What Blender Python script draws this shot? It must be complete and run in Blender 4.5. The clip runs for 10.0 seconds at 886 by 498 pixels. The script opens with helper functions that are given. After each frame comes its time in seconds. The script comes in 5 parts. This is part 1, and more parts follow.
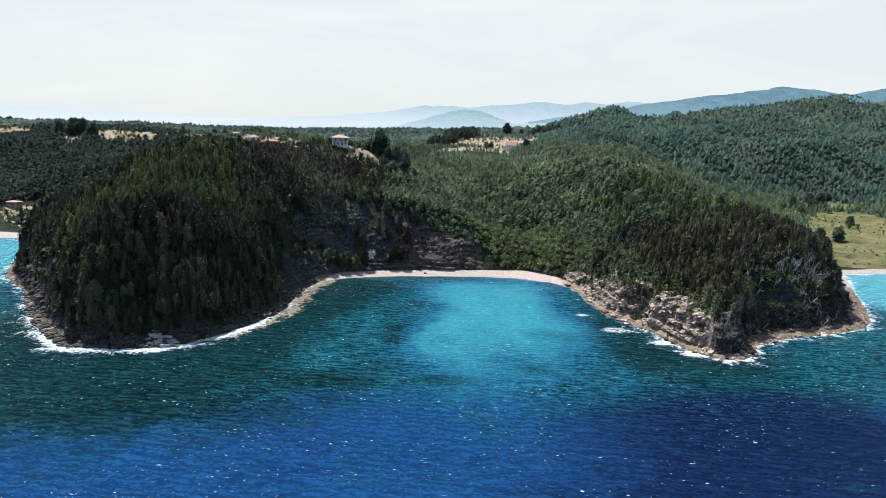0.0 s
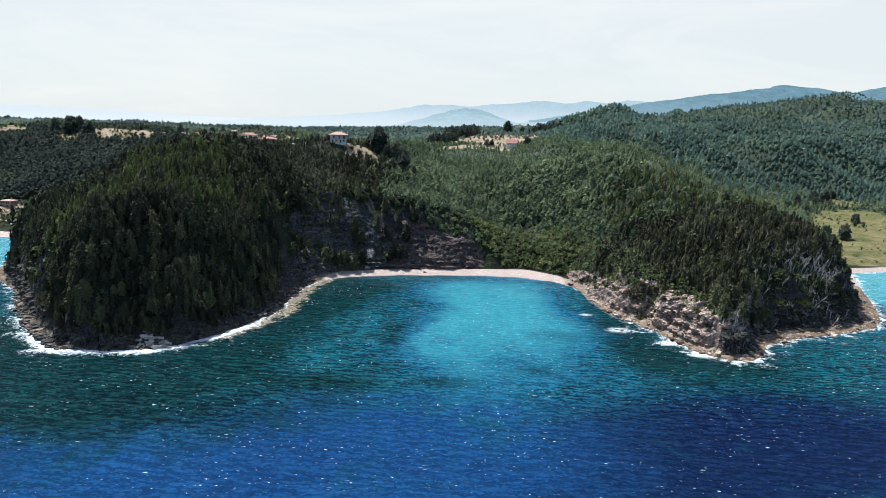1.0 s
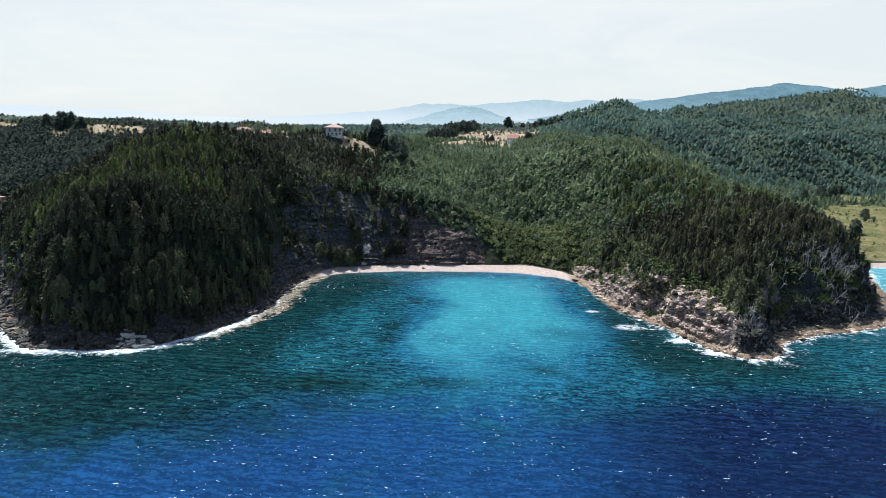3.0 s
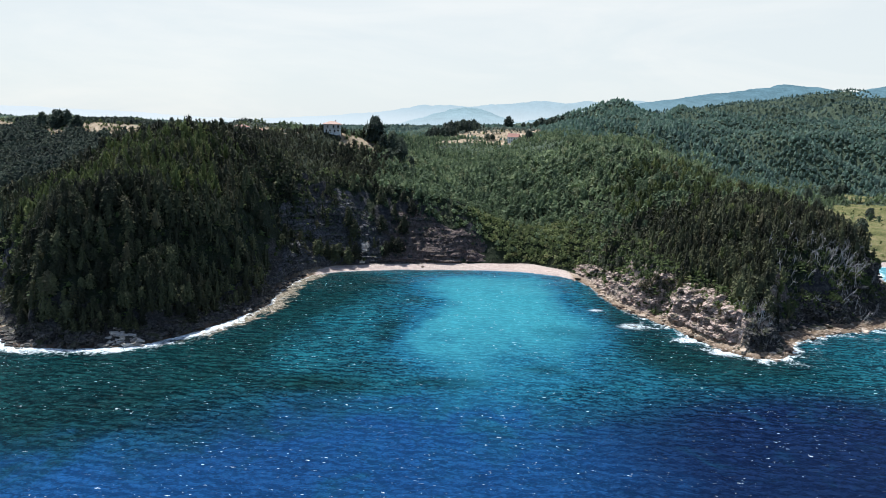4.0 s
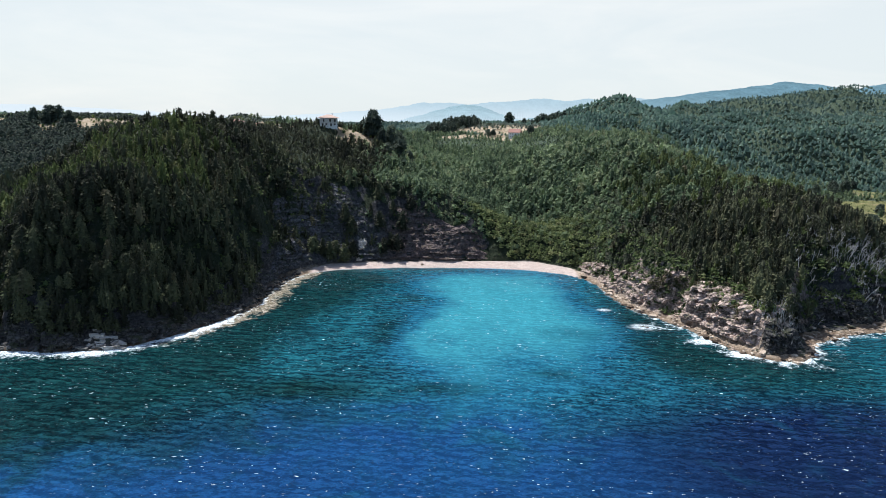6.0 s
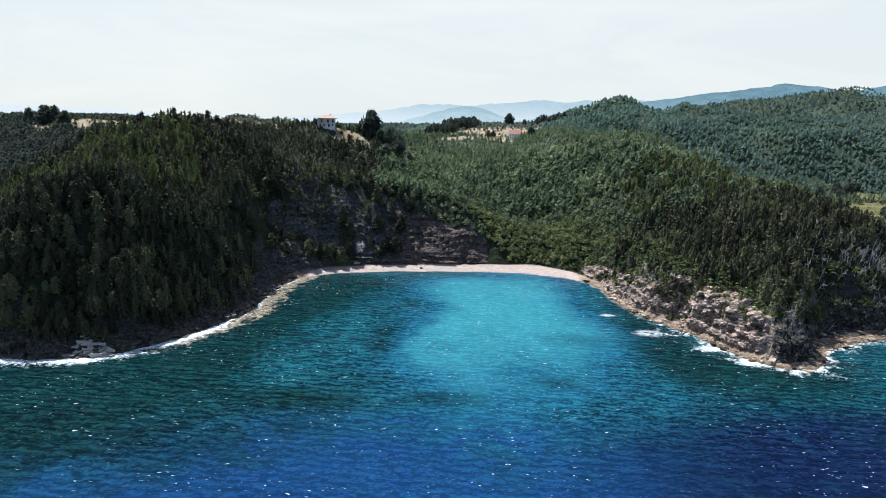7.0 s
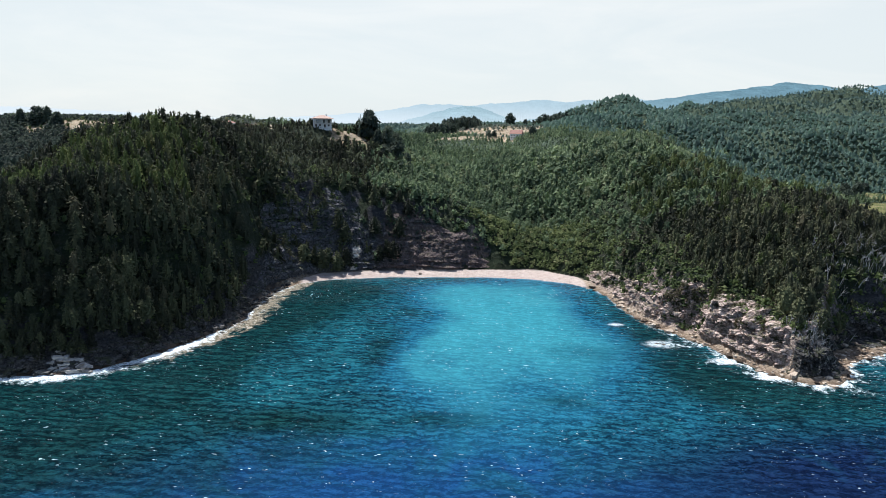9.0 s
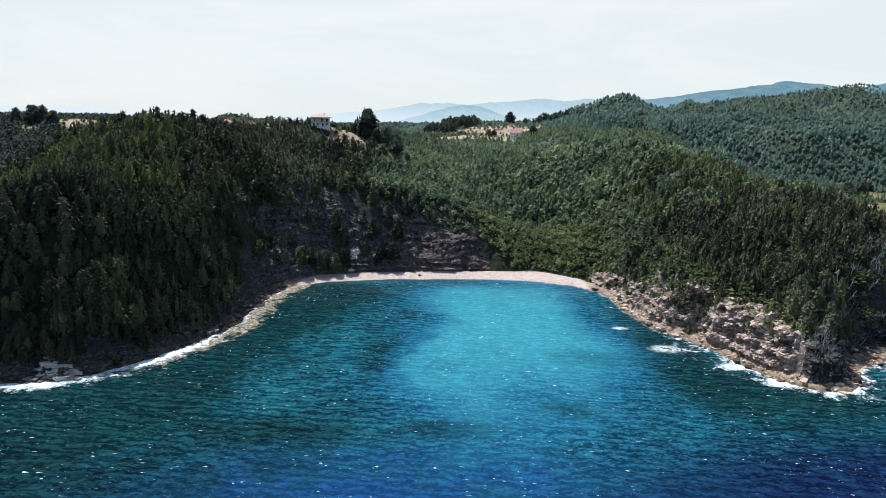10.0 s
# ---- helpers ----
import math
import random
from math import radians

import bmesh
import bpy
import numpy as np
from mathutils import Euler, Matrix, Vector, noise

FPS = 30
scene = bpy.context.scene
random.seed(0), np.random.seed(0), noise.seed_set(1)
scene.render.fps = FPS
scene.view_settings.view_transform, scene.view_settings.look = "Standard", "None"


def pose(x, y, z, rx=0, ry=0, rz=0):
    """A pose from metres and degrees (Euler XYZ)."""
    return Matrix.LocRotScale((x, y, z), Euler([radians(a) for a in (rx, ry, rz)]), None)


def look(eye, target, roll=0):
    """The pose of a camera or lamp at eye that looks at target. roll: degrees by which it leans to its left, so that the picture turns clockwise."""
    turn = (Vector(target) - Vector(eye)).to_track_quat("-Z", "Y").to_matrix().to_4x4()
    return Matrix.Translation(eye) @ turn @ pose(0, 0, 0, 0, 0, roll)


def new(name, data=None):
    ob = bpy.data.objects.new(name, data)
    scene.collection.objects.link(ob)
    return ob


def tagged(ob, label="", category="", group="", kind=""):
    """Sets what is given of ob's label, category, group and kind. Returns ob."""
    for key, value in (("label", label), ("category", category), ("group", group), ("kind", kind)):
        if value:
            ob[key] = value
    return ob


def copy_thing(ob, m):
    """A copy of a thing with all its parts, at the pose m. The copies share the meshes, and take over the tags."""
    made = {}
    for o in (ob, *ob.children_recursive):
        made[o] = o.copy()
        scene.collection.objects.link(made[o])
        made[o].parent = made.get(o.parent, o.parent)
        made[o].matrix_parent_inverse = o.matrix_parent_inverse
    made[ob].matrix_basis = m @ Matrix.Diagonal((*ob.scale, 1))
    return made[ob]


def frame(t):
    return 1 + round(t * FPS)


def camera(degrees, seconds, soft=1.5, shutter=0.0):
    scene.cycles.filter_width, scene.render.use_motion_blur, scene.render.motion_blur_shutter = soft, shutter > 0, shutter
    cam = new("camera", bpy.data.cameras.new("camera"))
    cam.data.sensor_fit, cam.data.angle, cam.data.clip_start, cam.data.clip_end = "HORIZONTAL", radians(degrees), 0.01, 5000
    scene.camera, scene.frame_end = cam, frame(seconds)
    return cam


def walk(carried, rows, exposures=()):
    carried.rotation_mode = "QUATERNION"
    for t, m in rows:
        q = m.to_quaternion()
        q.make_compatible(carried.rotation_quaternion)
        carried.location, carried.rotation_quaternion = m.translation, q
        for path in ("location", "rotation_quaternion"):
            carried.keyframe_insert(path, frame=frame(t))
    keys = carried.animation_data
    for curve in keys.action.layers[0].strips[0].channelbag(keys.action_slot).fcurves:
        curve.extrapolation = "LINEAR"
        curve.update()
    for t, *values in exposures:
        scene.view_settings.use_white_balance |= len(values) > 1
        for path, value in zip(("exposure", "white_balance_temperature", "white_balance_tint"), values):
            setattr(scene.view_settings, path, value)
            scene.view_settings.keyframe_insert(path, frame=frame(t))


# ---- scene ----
cam = camera(66.7, 10.0, soft=0.55)
PATH = [
    (0, (0.052, 0.02, 97.629), (0.044, 1.985, 97.261), 1.6),
    (0.5, (0.334, 4.039, 96.737), (0.326, 6.005, 96.369), 1.5),
    (1, (0.505, 8.248, 95.519), (0.495, 10.214, 95.149), 1.5),
    (1.5, (0.602, 12.238, 94.152), (0.592, 14.203, 93.781), 1.4),
    (2, (0.624, 16.075, 92.726), (0.613, 18.04, 92.354), 1.3),
    (2.5, (0.669, 19.897, 91.394), (0.659, 21.862, 91.022), 1.3),
    (4, (0.794, 31.529, 85.884), (0.785, 33.495, 85.519), 1.4),
    (4.5, (0.646, 35.437, 84.699), (0.637, 37.403, 84.333), 1.3),
    (5, (0.516, 39.244, 83.674), (0.508, 41.209, 83.304), 1.3),
    (5.5, (0.404, 42.862, 82.873), (0.396, 44.827, 82.502), 1.3),
    (7, (0.232, 54.582, 81.708), (0.226, 56.548, 81.343), 1.4),
    (7.5, (0.14, 58.632, 81.628), (0.135, 60.599, 81.263), 1.4),
    (8, (0.25, 62.476, 81.541), (0.244, 64.443, 81.181), 1.3),
    (8.5, (0.424, 66.004, 81.611), (0.417, 67.971, 81.249), 1.3),
    (9, (0.628, 69.407, 81.644), (0.62, 71.374, 81.279), 1.2),
    (9.5, (0.661, 72.805, 81.655), (0.653, 74.772, 81.288), 1.2),
    (10, (0.332, 76.096, 81.663), (0.326, 78.062, 81.295), 1.2),
]
walk(cam, [(t, look(eye, target, roll)) for t, eye, target, roll in PATH], [(0, 0.62, 6030, 10), (10, 0.62, 6030, 10)])

# ---- light ----
SUN_AZ, SUN_EL = 324.0, 60.0   # compass degrees from +y towards +x, and height
world = bpy.data.worlds.new("sky")
scene.world = world
world.use_nodes = True
wn = world.node_tree.nodes
wl = world.node_tree.links
wn.clear()
sky = wn.new("ShaderNodeTexSky")
sky.sky_type = "NISHITA"
sky.sun_disc = False
sky.sun_elevation = radians(SUN_EL)
sky.sun_rotation = radians(SUN_AZ)
sky.air_density, sky.dust_density, sky.ozone_density = 1.0, 1.0, 1.5
haze = wn.new("ShaderNodeMix")
haze.data_type = "RGBA"
# the white haze thins out towards the zenith
way_ = wn.new("ShaderNodeTexCoord")
parts_ = wn.new("ShaderNodeSeparateXYZ")
wl.new(way_.outputs["Generated"], parts_.inputs[0])
thin_ = wn.new("ShaderNodeMapRange")
thin_.interpolation_type = "SMOOTHSTEP"
for key_, v_ in (("From Min", 0.2), ("From Max", 0.55), ("To Min", 0.93), ("To Max", 0.05)):
    thin_.inputs[key_].default_value = v_
wl.new(parts_.outputs[2], thin_.inputs["Value"])
# and is brightest on the sun's side
glare_ = wn.new("ShaderNodeMapRange")
glare_.interpolation_type = "SMOOTHSTEP"
for key_, v_ in (("From Min", -0.6), ("From Max", 0.6), ("To Min", 0.14), ("To Max", 1.0)):
    glare_.inputs[key_].default_value = v_
wl.new(parts_.outputs[1], glare_.inputs["Value"])
both_ = wn.new("ShaderNodeMath")
both_.operation = "MULTIPLY"
wl.new(thin_.outputs[0], both_.inputs[0])
wl.new(glare_.outputs[0], both_.inputs[1])
wl.new(both_.outputs[0], haze.inputs["Factor"])
wl.new(sky.outputs[0], haze.inputs["A"])
# thin high cloud
cloud_ = wn.new("ShaderNodeTexNoise")
for key_, v_ in (("Scale", 2.4), ("Detail", 6.0), ("Roughness", 0.62), ("Distortion", 0.6)):
    cloud_.inputs[key_].default_value = v_
flat_ = wn.new("ShaderNodeMapping")
flat_.inputs["Scale"].default_value = (1, 1, 4.5)
wl.new(way_.outputs["Generated"], flat_.inputs["Vector"])
wl.new(flat_.outputs[0], cloud_.inputs["Vector"])
veil_ = wn.new("ShaderNodeValToRGB")
veil_.color_ramp.elements[0].position, veil_.color_ramp.elements[0].color = 0.42, (0.90, 0.935, 0.945, 1)
veil_.color_ramp.elements[1].position, veil_.color_ramp.elements[1].color = 0.68, (1, 1, 0.985, 1)
wl.new(cloud_.outputs["Fac"], veil_.inputs[0])
white_ = wn.new("ShaderNodeMix")
white_.data_type, white_.blend_type = "RGBA", "MULTIPLY"
white_.inputs["Factor"].default_value = 1.0
white_.inputs["A"].default_value = (6.1, 6.05, 5.7, 1)
wl.new(veil_.outputs[0], white_.inputs["B"])
wl.new(white_.outputs["Result"], haze.inputs["B"])
bg = wn.new("ShaderNodeBackground")
bg.inputs["Strength"].default_value = 0.1
wl.new(haze.outputs["Result"], bg.inputs["Color"])
wout = wn.new("ShaderNodeOutputWorld")
wl.new(bg.outputs[0], wout.inputs["Surface"])

sun_data = bpy.data.lights.new("sun", "SUN")
sun_data.energy, sun_data.angle, sun_data.color = 5.0, radians(0.6), (1.0, 0.97, 0.92)
sun = new("sun", sun_data)
az, el = radians(SUN_AZ), radians(SUN_EL)
sun_way = Vector((math.sin(az) * math.cos(el), math.cos(az) * math.cos(el), math.sin(el)))
sun.matrix_world = look(sun_way * 500, (0, 0, 0))

# ---- material helpers ----


class Mat:
    """A node material with small helpers."""

    def __init__(self, name, rough=0.9, spec=0.3):
        self.m = bpy.data.materials.new(name)
        self.m.use_nodes = True
        self.t = self.m.node_tree
        self.b = self.t.nodes["Principled BSDF"]
        self.b.inputs["Roughness"].default_value = rough
        self.b.inputs["Specular IOR Level"].default_value = spec

    def n(self, kind, **kw):
        node = self.t.nodes.new(kind)
        for k, v in kw.items():
            if k in node.inputs:
                self.put(node.inputs[k], v)
        return node

    def put(self, socket, v):
        if isinstance(v, bpy.types.NodeSocket):
            self.t.links.new(v, socket)
        else:
            socket.default_value = v

    def pos(self, scale=(1, 1, 1)):
        g = self.n("ShaderNodeNewGeometry")
        mp = self.n("ShaderNodeMapping")
        mp.inputs["Scale"].default_value = scale
        self.t.links.new(g.outputs["Position"], mp.inputs["Vector"])
        return mp.outputs[0]

    def noise(self, scale, detail=4.0, rough=0.55, vector=None, distortion=0.0):
        nd = self.n("ShaderNodeTexNoise", Scale=scale, Detail=detail, Roughness=rough, Distortion=distortion)
        if vector is not None:
            self.t.links.new(vector, nd.inputs["Vector"])
        return nd.outputs["Fac"]

    def attr(self, name):
        a = self.n("ShaderNodeAttribute")
        a.attribute_name = name
        return a.outputs["Fac"]

    def ramp(self, fac, stops):
        r = self.n("ShaderNodeValToRGB")
        e = r.color_ramp.elements
        while len(e) < len(stops):
            e.new(0.5)
        for el_, (p, c) in zip(e, stops):
            el_.position = p
            el_.color = (*c, 1) if len(c) == 3 else c
        self.t.links.new(fac, r.inputs[0])
        return r.outputs[0]

    def mix(self, fac, a, b, mode="MIX"):
        m = self.n("ShaderNodeMix")
        m.data_type = "RGBA"
        m.blend_type = mode
        self.put(m.inputs["Factor"], fac)
        self.put(m.inputs["A"], (*a, 1) if isinstance(a, tuple) else a)
        self.put(m.inputs["B"], (*b, 1) if isinstance(b, tuple) else b)
        return m.outputs["Result"]

    def math(self, op, a, b=0.0, c=0.0):
        m = self.n("ShaderNodeMath")
        m.operation = op
        for s_, v in zip(m.inputs, (a, b, c)):
            self.put(s_, v)
        return m.outputs[0]

    def step(self, v, lo, hi):
        m = self.n("ShaderNodeMapRange")
        m.interpolation_type = "SMOOTHSTEP"
        self.put(m.inputs["Value"], v)
        m.inputs["From Min"].default_value = lo
        m.inputs["From Max"].default_value = hi
        return m.outputs[0]

    def bump(self, height, strength, distance, normal=None):
        b = self.n("ShaderNodeBump", Strength=strength, Distance=distance)
        self.t.links.new(height, b.inputs["Height"])
        if normal is not None:
            self.t.links.new(normal, b.inputs["Normal"])
        return b.outputs[0]

    def color(self, c):
        self.put(self.b.inputs["Base Color"], (*c, 1) if isinstance(c, tuple) else c)

    def normal(self, n_):
        self.t.links.new(n_, self.b.inputs["Normal"])


# ---- materials ----
def make_ground():
    m = Mat("ground_cover", 0.95, 0.15)
    p = m.pos()
    fine = m.noise(0.9, 6, 0.65, p)
    broad = m.noise(0.05, 4, 0.6, p)
    floor_c = m.ramp(m.noise(0.35, 5, 0.65, p), [(0.3, (0.012, 0.02, 0.010)), (0.6, (0.028, 0.036, 0.018)), (0.8, (0.06, 0.052, 0.03))])
    # far floor painted a paler green, as haze lifts it between the trees
    floor_c = m.mix(m.attr("scrub"), floor_c, m.ramp(fine, [(0.3, (0.035, 0.05, 0.032)), (0.7, (0.075, 0.10, 0.062))]))
    # bedded rock: bands along z, warped
    warp = m.noise(0.12, 4, 0.6, p)
    sep = m.n("ShaderNodeSeparateXYZ")
    m.t.links.new(p, sep.inputs[0])
    zz = m.math("ADD", sep.outputs[2], m.math("MULTIPLY", warp, 5.0))
    comb = m.n("ShaderNodeCombineXYZ")
    m.put(comb.inputs[0], m.math("MULTIPLY", sep.outputs[0], 0.06))
    m.put(comb.inputs[1], m.math("MULTIPLY", sep.outputs[1], 0.06))
    m.put(comb.inputs[2], zz)
    bed = m.noise(0.75, 5, 0.7, comb.outputs[0])
    crack = m.noise(0.55, 8, 0.74, p, 0.9)
    rock_c = m.ramp(crack, [(0.33, (0.03, 0.024, 0.02)), (0.44, (0.16, 0.125, 0.105)), (0.56, (0.34, 0.265, 0.22)), (0.7, (0.56, 0.48, 0.42))])
    rock_c = m.mix(m.step(bed, 0.5, 0.62), rock_c, m.mix(0.55, rock_c, (0.05, 0.045, 0.042)))
    # grey rock, its ramp lowered further to paint in shade
    grey = m.ramp(crack, [(0.32, (0.018, 0.018, 0.02)), (0.5, (0.055, 0.052, 0.052)), (0.7, (0.15, 0.14, 0.135))])
    grey = m.mix(m.step(bed, 0.5, 0.6), grey, m.mix(0.6, grey, (0.035, 0.036, 0.04)))
    rock_c = m.mix(m.attr("grey"), rock_c, grey)
    # rust and weed along the waterline
    wet = m.step(m.math("ADD", sep.outputs[2], m.math("MULTIPLY", fine, -1.6)), 0.55, -0.6)
    rock_c = m.mix(m.math("MULTIPLY", m.attr("shelf"), 0.75), rock_c, m.ramp(fine, [(0.32, (0.13, 0.09, 0.055)), (0.48, (0.40, 0.30, 0.20)), (0.66, (0.64, 0.54, 0.42))]))
    rock_c = m.mix(m.math("MULTIPLY", wet, 0.6), rock_c, m.ramp(fine, [(0.35, (0.02, 0.014, 0.009)), (0.65, (0.13, 0.068, 0.035))]))
    grass_c = m.ramp(m.math("ADD", m.math("MULTIPLY", m.noise(0.05, 6, 0.7, p), 0.55), m.math("MULTIPLY", m.noise(0.6, 5, 0.7, p), 0.45)), [(0.36, (0.045, 0.058, 0.018)), (0.48, (0.125, 0.125, 0.045)), (0.56, (0.19, 0.16, 0.075)), (0.68, (0.29, 0.22, 0.125))])
    dry_c = m.ramp(m.math("ADD", m.math("MULTIPLY", m.noise(0.06, 6, 0.7, p), 0.6), m.math("MULTIPLY", m.noise(0.5, 5, 0.7, p), 0.4)), [(0.36, (0.12, 0.10, 0.06)), (0.48, (0.28, 0.215, 0.135)), (0.64, (0.46, 0.38, 0.28))])
    sand_c = m.ramp(m.noise(0.5, 5, 0.7, p), [(0.3, (0.40, 0.31, 0.26)), (0.7, (0.58, 0.48, 0.42))])
    c = m.mix(m.step(m.math("ADD", m.attr("rock"), m.math("MULTIPLY", m.math("SUBTRACT", crack, 0.5), 0.9)), 0.35, 0.6), floor_c, rock_c)
    c = m.mix(m.step(m.math("ADD", m.attr("grass"), m.math("MULTIPLY", m.math("SUBTRACT", broad, 0.5), 0.6)), 0.4, 0.6), c, grass_c)
    c = m.mix(m.step(m.math("ADD", m.attr("dry"), m.math("MULTIPLY", m.math("SUBTRACT", broad, 0.5), 0.6)), 0.4, 0.6), c, dry_c)
    c = m.mix(m.step(m.attr("sand"), 0.35, 0.6), c, sand_c)
    m.color(c)
    m.normal(m.bump(m.math("ADD", crack, m.math("MULTIPLY", bed, 0.8)), 1.0, 1.4))
    return m.m


def make_water():
    m = Mat("sea_water", 0.14, 0.05)
    p = m.pos()
    blot = m.noise(0.03, 5, 0.6, p, 0.5)
    rag = m.math("MULTIPLY", m.math("SUBTRACT", m.noise(0.055, 5, 0.65, p, 0.8), 0.5), 1.0)
    deep = m.ramp(m.noise(0.012, 4, 0.6, p), [(0.35, (0.008, 0.036, 0.105)), (0.7, (0.010, 0.052, 0.142))])
    green = m.ramp(blot, [(0.35, (0.007, 0.040, 0.053)), (0.65, (0.011, 0.077, 0.101))])
    c = m.mix(m.step(m.math("ADD", m.attr("teal"), m.math("MULTIPLY", rag, 0.9)), 0.1, 0.9), deep, green)
    c = m.mix(m.step(m.math("ADD", m.attr("navy"), m.math("MULTIPLY", rag, 0.8)), 0.1, 0.9), c, (0.005, 0.0135, 0.042))
    # pale bottom: mid blue, then turquoise where the sand is nearest
    sh = m.math("ADD", m.attr("shallow"), m.math("MULTIPLY", rag, 0.7))
    c = m.mix(m.step(sh, 0.0, 0.5), c, (0.014, 0.088, 0.145))
    c = m.mix(m.step(sh, 0.35, 1.05), c, (0.037, 0.198, 0.242))
    c = m.mix(m.step(m.attr("bay"), 0.2, 0.9), c, (0.075, 0.26, 0.30))
    # beds of dark weed on the bottom, and the west headland's dark reflection painted in
    bed = m.step(m.math("ADD", m.attr("weed_reflection"), m.math("MULTIPLY", rag, 1.3)), 0.05, 0.9)
    c = m.mix(m.math("MULTIPLY", bed, m.math("SUBTRACT", 0.85, m.math("MULTIPLY", m.step(m.attr("shallow"), 0.3, 0.8), 0.35))), c, m.mix(m.step(m.attr("shallow"), 0.2, 0.7), (0.004, 0.0205, 0.0195), (0.008, 0.050, 0.078)))
    # short waves with long crests across the wind, chop riding on them, and thin troughs painted dark as shade
    pw = m.pos((0.56, 1.0, 1.0))
    pw.node.inputs["Rotation"].default_value = (0, 0, 0.10)
    wave = m.noise(0.30, 3, 0.55, pw, 0.5)
    ripple = m.noise(0.95, 4, 0.62, pw, 0.8)
    chop = m.noise(1.8, 3, 0.6, pw, 0.4)
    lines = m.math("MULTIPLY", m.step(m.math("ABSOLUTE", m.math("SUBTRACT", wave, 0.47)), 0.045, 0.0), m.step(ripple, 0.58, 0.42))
    fine_shade_lines = m.step(m.math("ABSOLUTE", m.math("SUBTRACT", ripple, 0.5)), 0.035, 0.0)
    lines = m.math("MAXIMUM", lines, m.math("MULTIPLY", fine_shade_lines, 0.6))
    # wind waves in long broken rows, shade painted dark on their near faces
    rows_ = m.n("ShaderNodeTexWave", Scale=0.095, Distortion=9.0, Detail=4.0)
    rows_.bands_direction = "Y"
    rows_.inputs["Detail Scale"].default_value = 2.0
    rows_.inputs["Detail Roughness"].default_value = 0.6
    pr = m.pos()
    pr.node.inputs["Rotation"].default_value = (0, 0, 0.13)
    m.t.links.new(pr, rows_.inputs["Vector"])
    row = rows_.outputs["Fac"]
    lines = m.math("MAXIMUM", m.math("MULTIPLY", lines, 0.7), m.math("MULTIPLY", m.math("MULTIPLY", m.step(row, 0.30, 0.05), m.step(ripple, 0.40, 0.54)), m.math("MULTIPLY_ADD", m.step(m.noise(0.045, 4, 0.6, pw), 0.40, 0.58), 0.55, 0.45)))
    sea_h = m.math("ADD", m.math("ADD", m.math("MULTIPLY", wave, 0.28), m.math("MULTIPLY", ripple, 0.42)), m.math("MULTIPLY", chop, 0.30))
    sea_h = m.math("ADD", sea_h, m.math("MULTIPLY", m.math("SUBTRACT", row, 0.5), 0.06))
    # light and shade of the wave faces, multiplied into the colour by height
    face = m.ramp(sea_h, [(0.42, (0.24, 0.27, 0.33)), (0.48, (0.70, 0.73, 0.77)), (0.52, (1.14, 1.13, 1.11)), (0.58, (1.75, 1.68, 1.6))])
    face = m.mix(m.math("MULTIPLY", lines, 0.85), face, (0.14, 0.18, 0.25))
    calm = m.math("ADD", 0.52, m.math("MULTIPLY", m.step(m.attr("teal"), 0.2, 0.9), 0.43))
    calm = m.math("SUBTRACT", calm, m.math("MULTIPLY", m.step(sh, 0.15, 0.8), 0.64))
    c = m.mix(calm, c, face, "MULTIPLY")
    # a flat reef of tan rock just awash
    reef = m.step(m.math("ADD", m.attr("reef"), m.math("MULTIPLY", m.math("SUBTRACT", m.noise(0.16, 6, 0.72, p, 0.9), 0.5), 3.4)), 0.35, 0.8)
    c = m.mix(m.math("MULTIPLY", m.math("MULTIPLY", reef, m.step(m.attr("reef"), 0.02, 0.25)), 0.85), c, m.ramp(m.noise(0.8, 6, 0.75, p, 0.8), [(0.35, (0.05, 0.045, 0.03)), (0.5, (0.20, 0.165, 0.115)), (0.6, (0.40, 0.35, 0.28)), (0.7, (0.75, 0.76, 0.72))]))
    # surf by nearness to the shore, torn up by noise, and white flecks: small whitecaps and painted glints
    shore = m.attr("shore")
    tear = m.math("ADD", m.math("MULTIPLY", m.noise(0.11, 6, 0.7, p, 1.2), 0.55), m.math("MULTIPLY", m.noise(0.6, 5, 0.7, p, 1.0), 0.45))
    surf_f = m.math("MULTIPLY", m.step(m.math("ADD", shore, m.math("MULTIPLY", m.math("SUBTRACT", tear, 0.5), m.math("MULTIPLY_ADD", m.attr("torn"), 5.5, 1.0))), 0.45, 1.45), m.step(m.noise(1.1, 6, 0.75, p, 1.5), 0.36, 0.56))
    surf_f = m.math("MULTIPLY", surf_f, m.step(shore, 0.03, 0.16))
    fleck = m.step(m.noise(1.0, 3, 0.6, m.pos((0.5, 1.25, 1.0)), 0.3), 0.669, 0.70)
    caps_glints = m.math("MULTIPLY", fleck, m.step(m.noise(0.05, 4, 0.65, m.pos((0.5, 1.4, 1.0))), 0.42, 0.62))
    foam = m.math("MAXIMUM", surf_f, m.math("MULTIPLY", caps_glints, 0.85))
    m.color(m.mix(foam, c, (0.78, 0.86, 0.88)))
    m.put(m.b.inputs["Roughness"], m.math("ADD", m.math("MULTIPLY", foam, 0.6), 0.14))
    m.b.inputs["IOR"].default_value = 1.12
    m.normal(m.bump(sea_h, 1.0, 0.9))
    return m.m


